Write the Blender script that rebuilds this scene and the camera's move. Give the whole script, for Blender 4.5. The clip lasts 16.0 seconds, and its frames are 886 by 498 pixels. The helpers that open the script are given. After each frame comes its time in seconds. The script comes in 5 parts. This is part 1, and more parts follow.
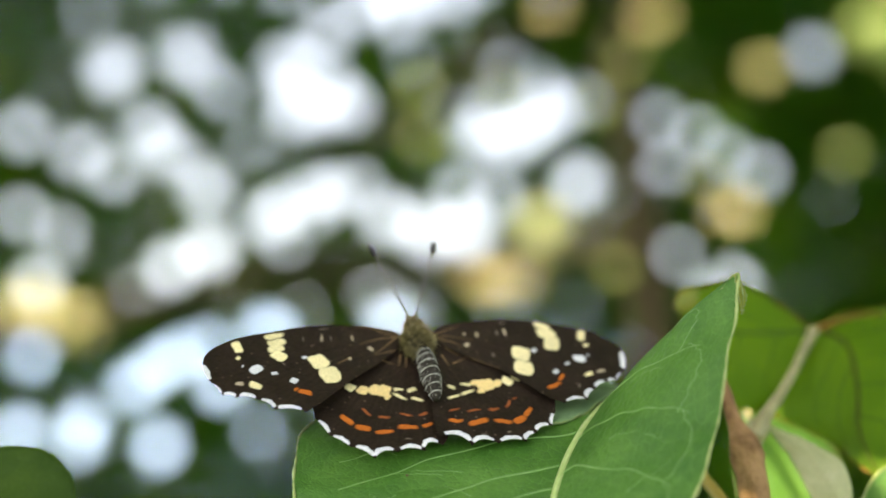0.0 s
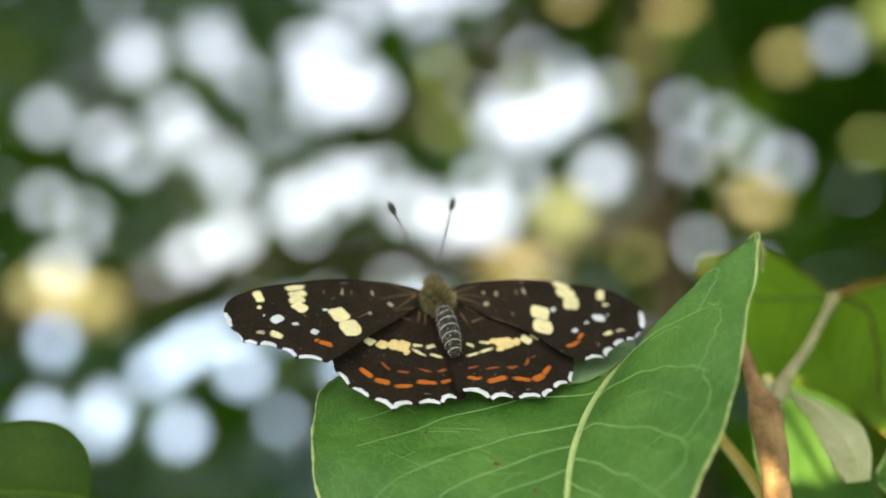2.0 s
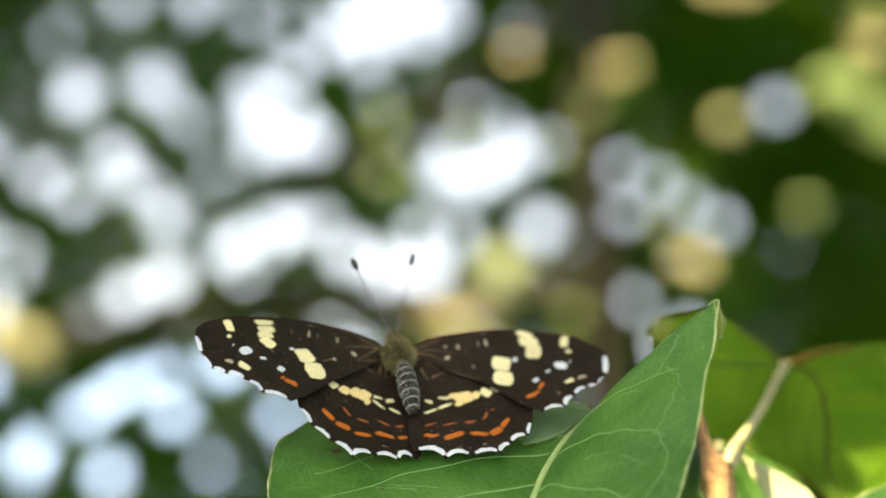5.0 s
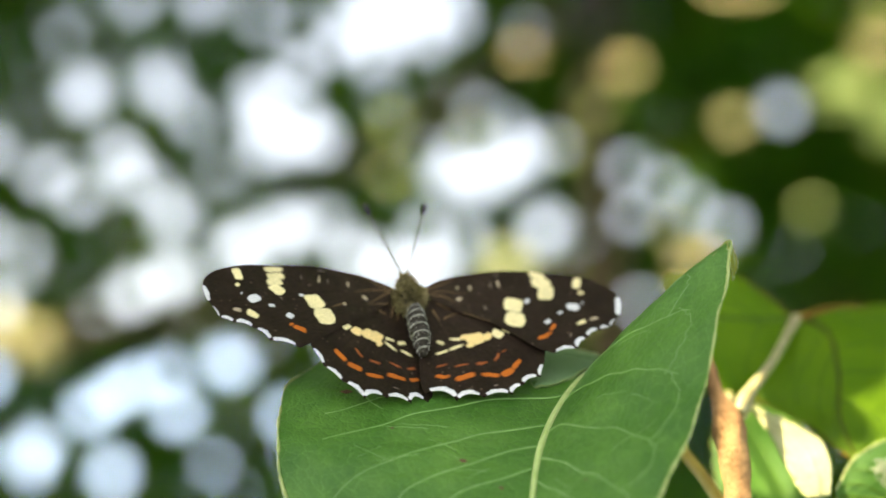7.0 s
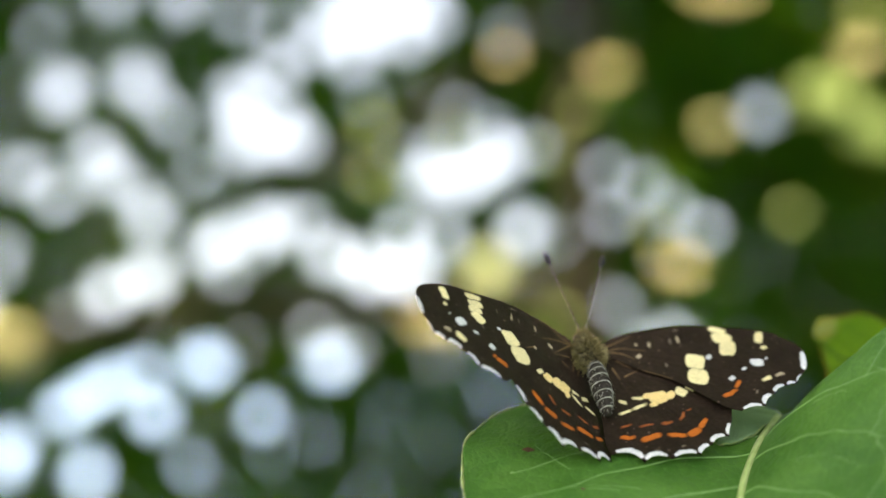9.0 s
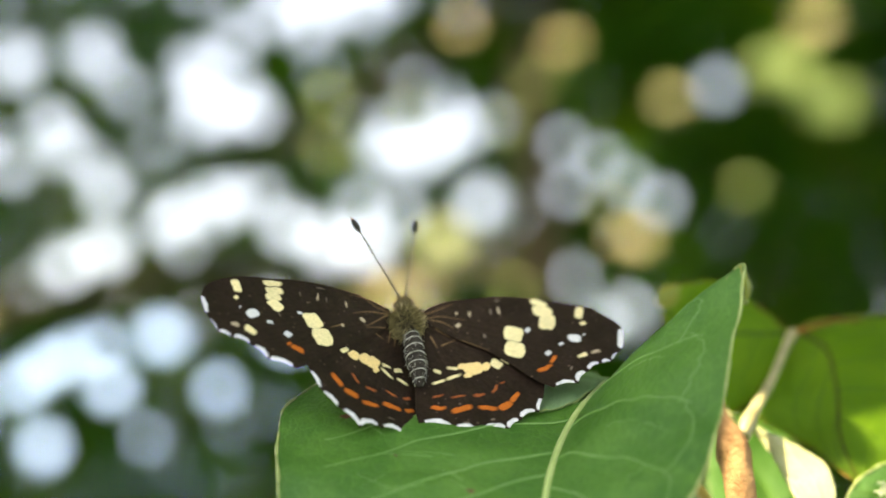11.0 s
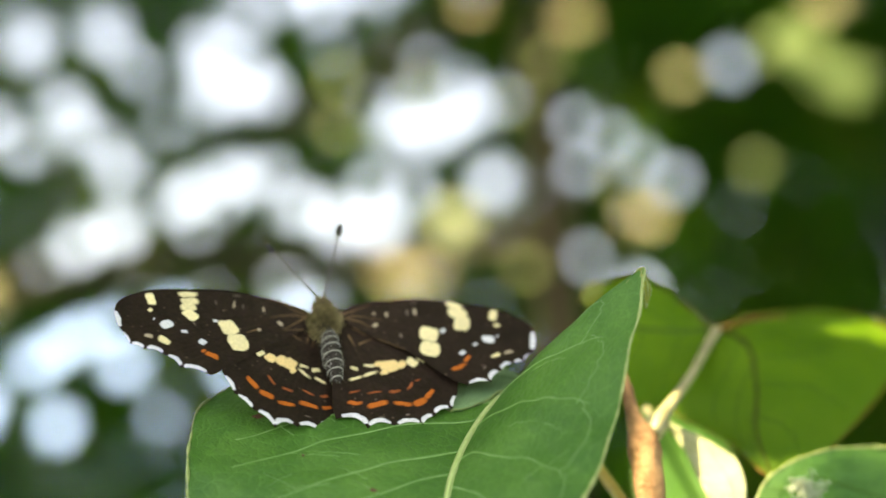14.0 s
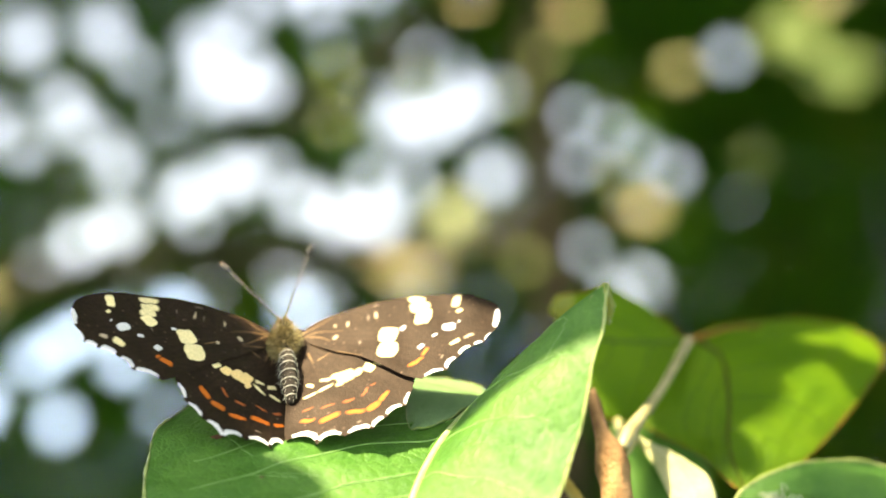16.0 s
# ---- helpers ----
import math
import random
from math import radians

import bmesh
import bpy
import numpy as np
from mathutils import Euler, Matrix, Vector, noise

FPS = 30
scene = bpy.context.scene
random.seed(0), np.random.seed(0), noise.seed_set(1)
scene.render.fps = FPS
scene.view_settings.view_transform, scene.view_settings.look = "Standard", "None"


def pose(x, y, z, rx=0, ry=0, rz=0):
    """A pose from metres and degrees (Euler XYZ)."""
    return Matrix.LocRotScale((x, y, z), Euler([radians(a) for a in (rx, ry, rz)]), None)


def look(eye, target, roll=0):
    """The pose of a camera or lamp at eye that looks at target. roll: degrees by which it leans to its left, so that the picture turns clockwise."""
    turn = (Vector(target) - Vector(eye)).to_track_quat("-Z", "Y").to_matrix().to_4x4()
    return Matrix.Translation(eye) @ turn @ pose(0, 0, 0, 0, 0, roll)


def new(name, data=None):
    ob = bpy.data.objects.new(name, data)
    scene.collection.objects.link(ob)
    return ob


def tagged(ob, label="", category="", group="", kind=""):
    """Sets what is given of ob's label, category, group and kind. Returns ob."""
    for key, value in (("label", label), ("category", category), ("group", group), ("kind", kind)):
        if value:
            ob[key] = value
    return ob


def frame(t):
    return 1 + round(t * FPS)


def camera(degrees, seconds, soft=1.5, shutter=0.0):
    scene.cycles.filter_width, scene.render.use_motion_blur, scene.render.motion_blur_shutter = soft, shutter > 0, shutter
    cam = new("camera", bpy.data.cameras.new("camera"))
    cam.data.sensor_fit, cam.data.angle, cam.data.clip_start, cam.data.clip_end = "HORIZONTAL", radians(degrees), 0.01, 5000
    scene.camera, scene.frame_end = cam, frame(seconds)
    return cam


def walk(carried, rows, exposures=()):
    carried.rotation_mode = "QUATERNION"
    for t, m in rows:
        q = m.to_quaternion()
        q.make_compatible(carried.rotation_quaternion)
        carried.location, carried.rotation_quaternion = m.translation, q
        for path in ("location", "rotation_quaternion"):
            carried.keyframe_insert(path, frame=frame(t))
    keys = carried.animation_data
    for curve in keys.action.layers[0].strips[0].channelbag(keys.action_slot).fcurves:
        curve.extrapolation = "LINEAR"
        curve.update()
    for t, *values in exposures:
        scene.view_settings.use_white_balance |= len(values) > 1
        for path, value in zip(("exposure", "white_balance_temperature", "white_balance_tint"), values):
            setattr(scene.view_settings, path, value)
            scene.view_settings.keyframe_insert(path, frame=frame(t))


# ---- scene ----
# All small places are given in centimetres from a point 1.5 m over the ground.
EYE_Z = 1.5


def cm(p):
    return Vector((p[0] / 100, p[1] / 100, EYE_Z + p[2] / 100))


# ---- camera ----
cam = camera(30.0, 16.0, soft=1.7)
cam.data.dof.use_dof = True
cam.data.dof.focus_distance = 0.1468
cam.data.dof.aperture_fstop = 12.2
EXPOSURE = 3.02
PATH = [
    (0, (0.00009, -0.00081, 1.50306), (0.02628, 1.96643, 1.86260), -0.49),
    (0.5, (0.00297, -0.00051, 1.50439), (0.03375, 1.96664, 1.86408), -0.69),
    (1, (-0.00066, -0.00121, 1.50247), (0.00694, 1.96647, 1.86047), -0.45),
    (1.5, (0.00007, -0.00042, 1.50003), (-0.00491, 1.96906, 1.84808), -0.28),
    (2, (0.00025, -0.00040, 1.50030), (0.00018, 1.96921, 1.84763), -0.00),
    (2.5, (0.00044, -0.00185, 1.50089), (0.02584, 1.96548, 1.86005), 0.47),
    (3, (-0.00592, -0.00389, 1.49908), (0.01078, 1.96047, 1.87459), 0.79),
    (3.5, (-0.00515, -0.00167, 1.49825), (0.04632, 1.95914, 1.88887), 1.45),
    (4, (-0.00452, -0.00170, 1.50090), (0.07260, 1.95402, 1.91224), 1.47),
    (6.5, (0.00078, 0.00003, 1.49979), (0.07307, 1.95852, 1.89864), 1.44),
    (7, (-0.00253, 0.00041, 1.49534), (0.06751, 1.95636, 1.90685), 1.87),
    (7.5, (-0.00724, -0.00001, 1.49575), (0.08947, 1.95279, 1.91672), 1.69),
    (8, (-0.00819, -0.00325, 1.49604), (0.08654, 1.94724, 1.92802), 2.15),
    (8.5, (-0.02015, 0.00006, 1.49953), (0.07024, 1.95322, 1.92023), 1.75),
    (9, (-0.02158, 0.00457, 1.50029), (0.08645, 1.95880, 1.91175), 1.99),
    (9.5, (-0.01161, -0.00164, 1.50149), (0.11901, 1.95241, 1.90720), 2.12),
    (10, (-0.00615, 0.00087, 1.50419), (0.14478, 1.96025, 1.87574), 1.31),
    (12.3, (-0.01260, 0.00533, 1.49441), (0.13925, 1.96013, 1.88897), 2.50),
    (12.5, (-0.00654, 0.00471, 1.49617), (0.13236, 1.96459, 1.86977), 2.17),
    (13, (-0.00738, 0.00128, 1.50019), (0.12143, 1.95744, 1.89624), 1.90),
    (13.5, (-0.00535, -0.00003, 1.50102), (0.13604, 1.96136, 1.86567), 1.87),
    (14, (0.00049, 0.00036, 1.50221), (0.13404, 1.96427, 1.85609), 1.70),
    (14.5, (-0.00446, 0.00179, 1.50371), (0.11752, 1.96546, 1.86306), 1.54),
    (15, (-0.00743, 0.00358, 1.50319), (0.10691, 1.96656, 1.86875), 1.70),
    (15.5, (-0.00134, 0.00340, 1.50306), (0.12198, 1.96731, 1.86061), 2.06),
    (16, (0.00417, 0.00222, 1.50473), (0.13600, 1.96771, 1.85033), 1.25),
]
walk(cam, [(t, look(eye, target, roll)) for t, eye, target, roll in PATH], exposures=((0, EXPOSURE, 8850, 0), (16, EXPOSURE, 8850, 0)))

# ---- light ----
SUN_WAY = Vector((-0.50, -0.20, 0.84)).normalized()
world = bpy.data.worlds.new("sky")
scene.world = world
world.use_nodes = True
wn = world.node_tree.nodes
sky = wn.new("ShaderNodeTexSky")
sky.sky_type = "NISHITA"
sky.sun_disc = False
sky.sun_elevation = math.asin(SUN_WAY.z)
sky.sun_rotation = math.atan2(SUN_WAY.x, SUN_WAY.y)
sky.air_density = 0.85
sky.dust_density = 0.7
sky.altitude = 200
sky.ozone_density = 2.2
wn["Background"].inputs["Strength"].default_value = 0.12
# A thin white haze over the blue.
grey = wn.new("ShaderNodeRGBToBW")
haze = wn.new("ShaderNodeMix")
haze.data_type = "RGBA"
haze.inputs[0].default_value = 0.44
world.node_tree.links.new(sky.outputs["Color"], grey.inputs[0])
world.node_tree.links.new(sky.outputs["Color"], haze.inputs[6])
tinge = wn.new("ShaderNodeMix")
tinge.data_type, tinge.blend_type = "RGBA", "MULTIPLY"
tinge.inputs[0].default_value = 1.0
tinge.inputs[7].default_value = (1.10, 0.945, 1.14, 1)
world.node_tree.links.new(grey.outputs[0], tinge.inputs[6])
world.node_tree.links.new(tinge.outputs[2], haze.inputs[7])
world.node_tree.links.new(haze.outputs[2], wn["Background"].inputs["Color"])

sun_data = bpy.data.lights.new("sun", "SUN")
sun_data.energy = 3.1
sun_data.angle = radians(0.55)
sun_data.color = (1.0, 0.935, 0.83)
sun = new("sun", sun_data)
sun.matrix_basis = look(SUN_WAY * 20, (0, 0, 0))


# ---- materials ----
class Nodes:
    """A material's node tree, with short ways to add to it."""

    def __init__(self, name):
        self.mat = bpy.data.materials.new(name)
        self.mat.use_nodes = True
        self.tree = self.mat.node_tree
        self.bsdf = self.tree.nodes["Principled BSDF"]
        self.out = self.tree.nodes["Material Output"]

    def add(self, kind, **values):
        node = self.tree.nodes.new(kind)
        for key, value in values.items():
            node.inputs[key.replace("_", " ")].default_value = value
        return node

    def link(self, a, b):
        self.tree.links.new(a, b)

    def noise(self, scale, detail=4.0, coords="Object", rough=0.6):
        tc = self.add("ShaderNodeTexCoord")
        n = self.add("ShaderNodeTexNoise", Scale=scale, Detail=detail, Roughness=rough)
        self.link(tc.outputs[coords], n.inputs["Vector"])
        return n.outputs["Fac"]

    def ramp(self, fac, stops):
        r = self.add("ShaderNodeValToRGB")
        els = r.color_ramp.elements
        while len(els) < len(stops):
            els.new(0.5)
        for e, (pos, col) in zip(els, stops):
            e.position, e.color = pos, (*col, 1)
        self.link(fac, r.inputs["Fac"])
        return r.outputs["Color"]

    def mix(self, fac, a, b, blend="MIX"):
        m = self.add("ShaderNodeMix")
        m.data_type, m.blend_type = "RGBA", blend
        for sock, value in ((m.inputs[0], fac), (m.inputs[6], a), (m.inputs[7], b)):
            if isinstance(value, bpy.types.NodeSocket):
                self.link(value, sock)
            elif isinstance(value, (int, float)):
                sock.default_value = value
            else:
                sock.default_value = (*value, 1)
        return m.outputs[2]

    def bump(self, height, strength, distance):
        b = self.add("ShaderNodeBump", Strength=strength, Distance=distance)
        self.link(height, b.inputs["Height"])
        self.link(b.outputs["Normal"], self.bsdf.inputs["Normal"])
        return b.outputs["Normal"]

    def colour(self, value):
        if isinstance(value, bpy.types.NodeSocket):
            self.link(value, self.bsdf.inputs["Base Color"])
        else:
            self.bsdf.inputs["Base Color"].default_value = (*value, 1)

    def gloss(self, rough, spec=0.5):
        self.bsdf.inputs["Roughness"].default_value = rough
        self.bsdf.inputs["Specular IOR Level"].default_value = spec

    def translucent(self, colour, share):
        """Lets a share of the light through, as thin leaves do."""
        t = self.add("ShaderNodeBsdfTranslucent")
        if isinstance(colour, bpy.types.NodeSocket):
            self.link(colour, t.inputs["Color"])
        else:
            t.inputs["Color"].default_value = (*colour, 1)
        m = self.add("ShaderNodeMixShader", Fac=share)
        self.link(self.bsdf.outputs[0], m.inputs[1])
        self.link(t.outputs[0], m.inputs[2])
        self.link(m.outputs[0], self.out.inputs["Surface"])


def leaf_material(name, dark, light, through_colour, share=0.35, rough=0.42, shine=0.38):
    n = Nodes(name)
    tc = n.add("ShaderNodeTexCoord")
    cells = n.add("ShaderNodeTexVoronoi", Scale=22.0)
    cells.feature = "DISTANCE_TO_EDGE"
    # The net of small veins wanders.
    stray = n.add("ShaderNodeTexNoise", Scale=9.0, Detail=3.0)
    n.link(tc.outputs["UV"], stray.inputs["Vector"])
    bent = n.mix(0.06, tc.outputs["UV"], stray.outputs["Color"])
    n.link(bent, cells.inputs["Vector"])
    fine = n.add("ShaderNodeTexVoronoi", Scale=70.0)
    fine.feature = "DISTANCE_TO_EDGE"
    n.link(tc.outputs["UV"], fine.inputs["Vector"])
    net = n.ramp(cells.outputs["Distance"], [(0.0, (1, 1, 1)), (0.035, (0, 0, 0))])
    blotch = n.noise(180.0, 5.0)
    body = n.ramp(blotch, [(0.32, dark), (0.68, light)])
    wide = n.ramp(n.noise(70.0, 3.0), [(0.35, (0.80, 0.86, 0.80)), (0.65, (1.18, 1.10, 1.15))])
    body = n.mix(1.0, body, wide, "MULTIPLY")
    pale = tuple(min(1, c * 1.5 + 0.02) for c in light)
    veined = n.mix(0.45, body, n.mix(net, body, pale))
    mesh_net = n.ramp(fine.outputs["Distance"], [(0.0, (1.25, 1.2, 1.2)), (0.10, (0.94, 0.95, 0.93))])
    veined = n.mix(0.8, veined, n.mix(1.0, veined, mesh_net, "MULTIPLY"))
    grain = n.noise(2500.0, 3.0)
    spots = n.ramp(n.noise(420.0, 2.0), [(0.70, (1, 1, 1)), (0.76, (0.72, 0.6, 0.4))])
    whole = n.mix(0.6, veined, n.mix(1.0, veined, n.ramp(grain, [(0.3, (0.75, 0.78, 0.7)), (0.7, (1.2, 1.15, 1.1))]), "MULTIPLY"))
    whole = n.mix(0.5, whole, n.mix(1.0, whole, spots, "MULTIPLY"))
    n.colour(whole)
    n.gloss(rough, shine)
    n.bsdf.inputs["Coat Weight"].default_value = 0.05
    n.bsdf.inputs["Coat Roughness"].default_value = 0.42
    height = n.mix(0.35, cells.outputs["Distance"], fine.outputs["Distance"])
    n.bump(height, 0.6, 0.0004)
    n.translucent(through_colour, share)
    return n.mat


def plain(name, dark, light, scale, rough, spec=0.4, relief=0.3, depth=0.0003):
    n = Nodes(name)
    f = n.noise(scale, 6.0)
    n.colour(n.ramp(f, [(0.3, dark), (0.7, light)]))
    n.gloss(rough, spec)
    n.bump(n.noise(scale * 6, 4.0), relief, depth)
    return n.mat


LEAF = leaf_material("fresh_leaf", (0.034, 0.112, 0.013), (0.080, 0.185, 0.030), (0.20, 0.42, 0.04), 0.22, 0.50, 0.26)
LEAF_DEEP = leaf_material("deep_leaf", (0.060, 0.128, 0.005), (0.110, 0.190, 0.009), (0.42, 0.60, 0.012), 0.48, 0.6, 0.15)
LEAF_DULL = leaf_material("dull_leaf", (0.018, 0.046, 0.002), (0.036, 0.072, 0.005), (0.10, 0.18, 0.01), 0.12, 0.6, 0.12)
LEAF_PALE = leaf_material("pale_leaf", (0.42, 0.42, 0.20), (0.56, 0.55, 0.32), (0.4, 0.5, 0.1), 0.3, 0.5)
YELLOWED = leaf_material("yellowed_leaf", (0.15, 0.19, 0.02), (0.28, 0.28, 0.03), (0.5, 0.45, 0.02), 0.35, 0.5)
VEIN = plain("vein", (0.27, 0.35, 0.10), (0.40, 0.46, 0.18), 900, 0.45)
VEIN_FINE = plain("fine_vein", (0.115, 0.235, 0.05), (0.20, 0.335, 0.10), 900, 0.45)
VEIN_DEEP = plain("deep_vein", (0.05, 0.10, 0.01), (0.08, 0.13, 0.015), 900, 0.7, 0.06)
RIM = plain("leaf_rim", (0.20, 0.26, 0.06), (0.36, 0.38, 0.14), 700, 0.5)
RIM_BROWN = plain("dry_rim", (0.11, 0.050, 0.012), (0.20, 0.11, 0.02), 700, 0.8, 0.06)
RIB_DARK = plain("dark_rib", (0.034, 0.036, 0.006), (0.065, 0.055, 0.010), 700, 0.8, 0.04)
TIP_YELLOW = plain("yellow_tip", (0.35, 0.33, 0.04), (0.55, 0.5, 0.10), 700, 0.5)
TWIG = plain("twig_bark", (0.16, 0.082, 0.038), (0.42, 0.235, 0.110), 350, 0.8, 0.1, 0.6, 0.0006)
PETIOLE = plain("petiole", (0.20, 0.17, 0.075), (0.35, 0.30, 0.15), 400, 0.5)
OCHRE = plain("ochre_petiole", (0.30, 0.20, 0.03), (0.42, 0.30, 0.06), 400, 0.5)
BARK = plain("tree_bark", (0.018, 0.014, 0.008), (0.045, 0.034, 0.019), 25, 0.9, 0.2, 0.8, 0.01)
GRASS = plain("meadow", (0.03, 0.06, 0.015), (0.07, 0.11, 0.03), 3, 0.9, 0.2, 0.8, 0.03)


def crown_material(name, stops, through_colour, share, patchy=1.0):
    n = Nodes(name)
    geo = n.add("ShaderNodeNewGeometry")
    patches = n.ramp(n.noise(3.2, 3.0), [(0.38, (0.62, 0.95, 0.75)), (0.5, (1.0, 1.0, 1.0)), (0.64, (1.55, 1.15, 1.0))])
    n.colour(n.mix(patchy, n.ramp(geo.outputs["Random Per Island"], stops), patches, "MULTIPLY"))
    n.gloss(0.65, 0.04)
    n.translucent(through_colour, share)
    return n.mat


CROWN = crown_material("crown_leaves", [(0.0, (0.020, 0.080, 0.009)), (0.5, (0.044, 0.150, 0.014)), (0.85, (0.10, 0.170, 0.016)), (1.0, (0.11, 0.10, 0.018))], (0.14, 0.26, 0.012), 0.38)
# Lit copies of the crown leaves: sunlight is put into the pale colours.
SUNLIT_GOLD = crown_material("sunlit_gold_leaves", [(0.0, (0.47, 0.41, 0.22)), (1.0, (0.62, 0.55, 0.34))], (0.55, 0.5, 0.16), 0.25, 0.2)
SUNLIT_LIME = crown_material("sunlit_lime_leaves", [(0.0, (0.26, 0.33, 0.12)), (1.0, (0.42, 0.46, 0.22))], (0.35, 0.45, 0.12), 0.25, 0.3)
SUNLIT_PALE = crown_material("sunlit_pale_leaves", [(0.0, (0.50, 0.54, 0.32)), (1.0, (0.62, 0.65, 0.44))], (0.55, 0.6, 0.2), 0.25, 0.2)

# Wing scales take their colours from the wing's own pattern.
w = Nodes("wing_scales")
pattern = w.add("ShaderNodeVertexColor")
pattern.layer_name = "pattern"
dust = w.ramp(w.noise(6000.0, 2.0), [(0.3, (0.84, 0.83, 0.82)), (0.7, (1.14, 1.14, 1.13))])
patch = w.ramp(w.noise(420.0, 4.0), [(0.3, (0.9, 0.9, 0.9)), (0.7, (1.1, 1.08, 1.05))])
w.colour(w.mix(1.0, w.mix(1.0, pattern.outputs["Color"], dust, "MULTIPLY"), patch, "MULTIPLY"))
w.gloss(0.56, 0.17)
w.bsdf.inputs["Specular Tint"].default_value = (1.0, 0.70, 0.52, 1)
w.bump(w.noise(5000.0, 2.0), 0.4, 0.0001)
WING = w.mat
FUR = plain("olive_fur", (0.07, 0.050, 0.018), (0.19, 0.14, 0.05), 1500, 0.8)
FUR_DARK = plain("dark_fur", (0.02, 0.016, 0.01), (0.055, 0.042, 0.022), 1500, 0.8)
FUR_PALE = plain("buff_fur", (0.26, 0.20, 0.085), (0.46, 0.37, 0.18), 1500, 0.8)
CHITIN = plain("dark_chitin", (0.018, 0.014, 0.011), (0.055, 0.045, 0.036), 1500, 0.85, 0.05)
RING = plain("pale_ring", (0.16, 0.145, 0.115), (0.46, 0.43, 0.36), 2500, 0.7)
EYE = plain("brown_eye", (0.06, 0.035, 0.015), (0.14, 0.08, 0.03), 3000, 0.3)
CLUB = plain("antenna_club", (0.008, 0.007, 0.006), (0.02, 0.016, 0.012), 3000, 0.6)
CLUB_TIP = plain("rusty_tip", (0.20, 0.08, 0.03), (0.32, 0.14, 0.05), 3000, 0.6)
SHAFT = plain("antenna_shaft", (0.07, 0.06, 0.045), (0.17, 0.145, 0.11), 4000, 0.6)


# ---- builders ----
def mesh(name, verts, faces, material, smooth=True):
    data = bpy.data.meshes.new(name)
    data.from_pydata([tuple(v) for v in verts], [], faces)
    data.materials.append(material)
    if smooth:
        data.polygons.foreach_set("use_smooth", [True] * len(data.polygons))
    data.update()
    return data


def part(name, data, parent, label=""):
    ob = new(name, data)
    ob.parent = parent
    return tagged(ob, label)


def smooth_line(ctrl, n):
    """n points along a Catmull-Rom line through the given ones."""
    ctrl = [Vector(c) for c in ctrl]
    ext = [2 * ctrl[0] - ctrl[1], *ctrl, 2 * ctrl[-1] - ctrl[-2]]
    out = []
    for i in range(n):
        s = i / (n - 1) * (len(ctrl) - 1)
        k = min(int(s), len(ctrl) - 2)
        f = s - k
        a, b, c, d = ext[k : k + 4]
        out.append(0.5 * (2 * b + (c - a) * f + (2 * a - 5 * b + 4 * c - d) * f**2 + (3 * b - a - 3 * c + d) * f**3))
    return out


def tube(points, radii, sides=8, flat=1.0, knobs=0.0):
    """Verts and faces of a closed tube along points; flat squeezes it."""
    pts = [Vector(p) for p in points]
    n = len(pts)
    if not isinstance(radii, (list, tuple)):
        radii = [radii] * n
    verts, faces, side = [], [], None
    for i, p in enumerate(pts):
        way = (pts[min(i + 1, n - 1)] - pts[max(i - 1, 0)]).normalized()
        if side is None:
            side = way.orthogonal().normalized()
        side = (side - way * side.dot(way)).normalized()
        up = way.cross(side)
        for k in range(sides):
            a = 2 * math.pi * k / sides
            r = radii[i] * (1 + knobs * noise.noise((p * 400) + Vector((k, 0, 0))))
            verts.append(p + r * (math.cos(a) * side + flat * math.sin(a) * up))
    for i in range(n - 1):
        for k in range(sides):
            a, b = i * sides + k, i * sides + (k + 1) % sides
            faces.append((a, b, b + sides, a + sides))
    faces.append(tuple(reversed(range(sides))))
    faces.append(tuple(range((n - 1) * sides, n * sides)))
    return verts, faces


def ball(centre, radii, rings=14, sides=18, turn=None, rough=0.0):
    """Verts and faces of an ellipsoid."""
    verts, faces = [], []
    turn = turn or Matrix.Identity(3)
    for i in range(rings + 1):
        a = math.pi * i / rings
        for k in range(sides):
            b = 2 * math.pi * k / sides
            v = Vector((math.sin(a) * math.cos(b), math.cos(a), math.sin(a) * math.sin(b)))
            s = 1 + rough * noise.noise(v * 3)
            verts.append(Vector(centre) + turn @ Vector((v.x * radii[0] * s, v.y * radii[1] * s, v.z * radii[2] * s)))
    for i in range(rings):
        for k in range(sides):
            a, b = i * sides + k, i * sides + (k + 1) % sides
            faces.append((a, b, b + sides, a + sides))
    return verts, faces


# ---- ground ----
def ground_sheet():
    rings, sides = 24, 64
    verts, faces = [Vector((0, 0, 0))], []
    for i in range(1, rings + 1):
        r = 0.4 * 1.45**i
        for k in range(sides):
            a = 2 * math.pi * k / sides
            x, y = r * math.cos(a), r * math.sin(a)
            verts.append(Vector((x, y, 0.05 * noise.noise(Vector((x, y, 0)) * 0.7) * min(1, r / 2))))
    for k in range(sides):
        faces.append((0, 1 + k, 1 + (k + 1) % sides))
    for i in range(rings - 1):
        for k in range(sides):
            a, b = 1 + i * sides + k, 1 + i * sides + (k + 1) % sides
            faces.append((a, a + sides, b + sides, b))
    tagged(new("ground", mesh("ground", verts, faces, GRASS)), "dim green meadow under the trees", "ground", kind="structure")


ground_sheet()


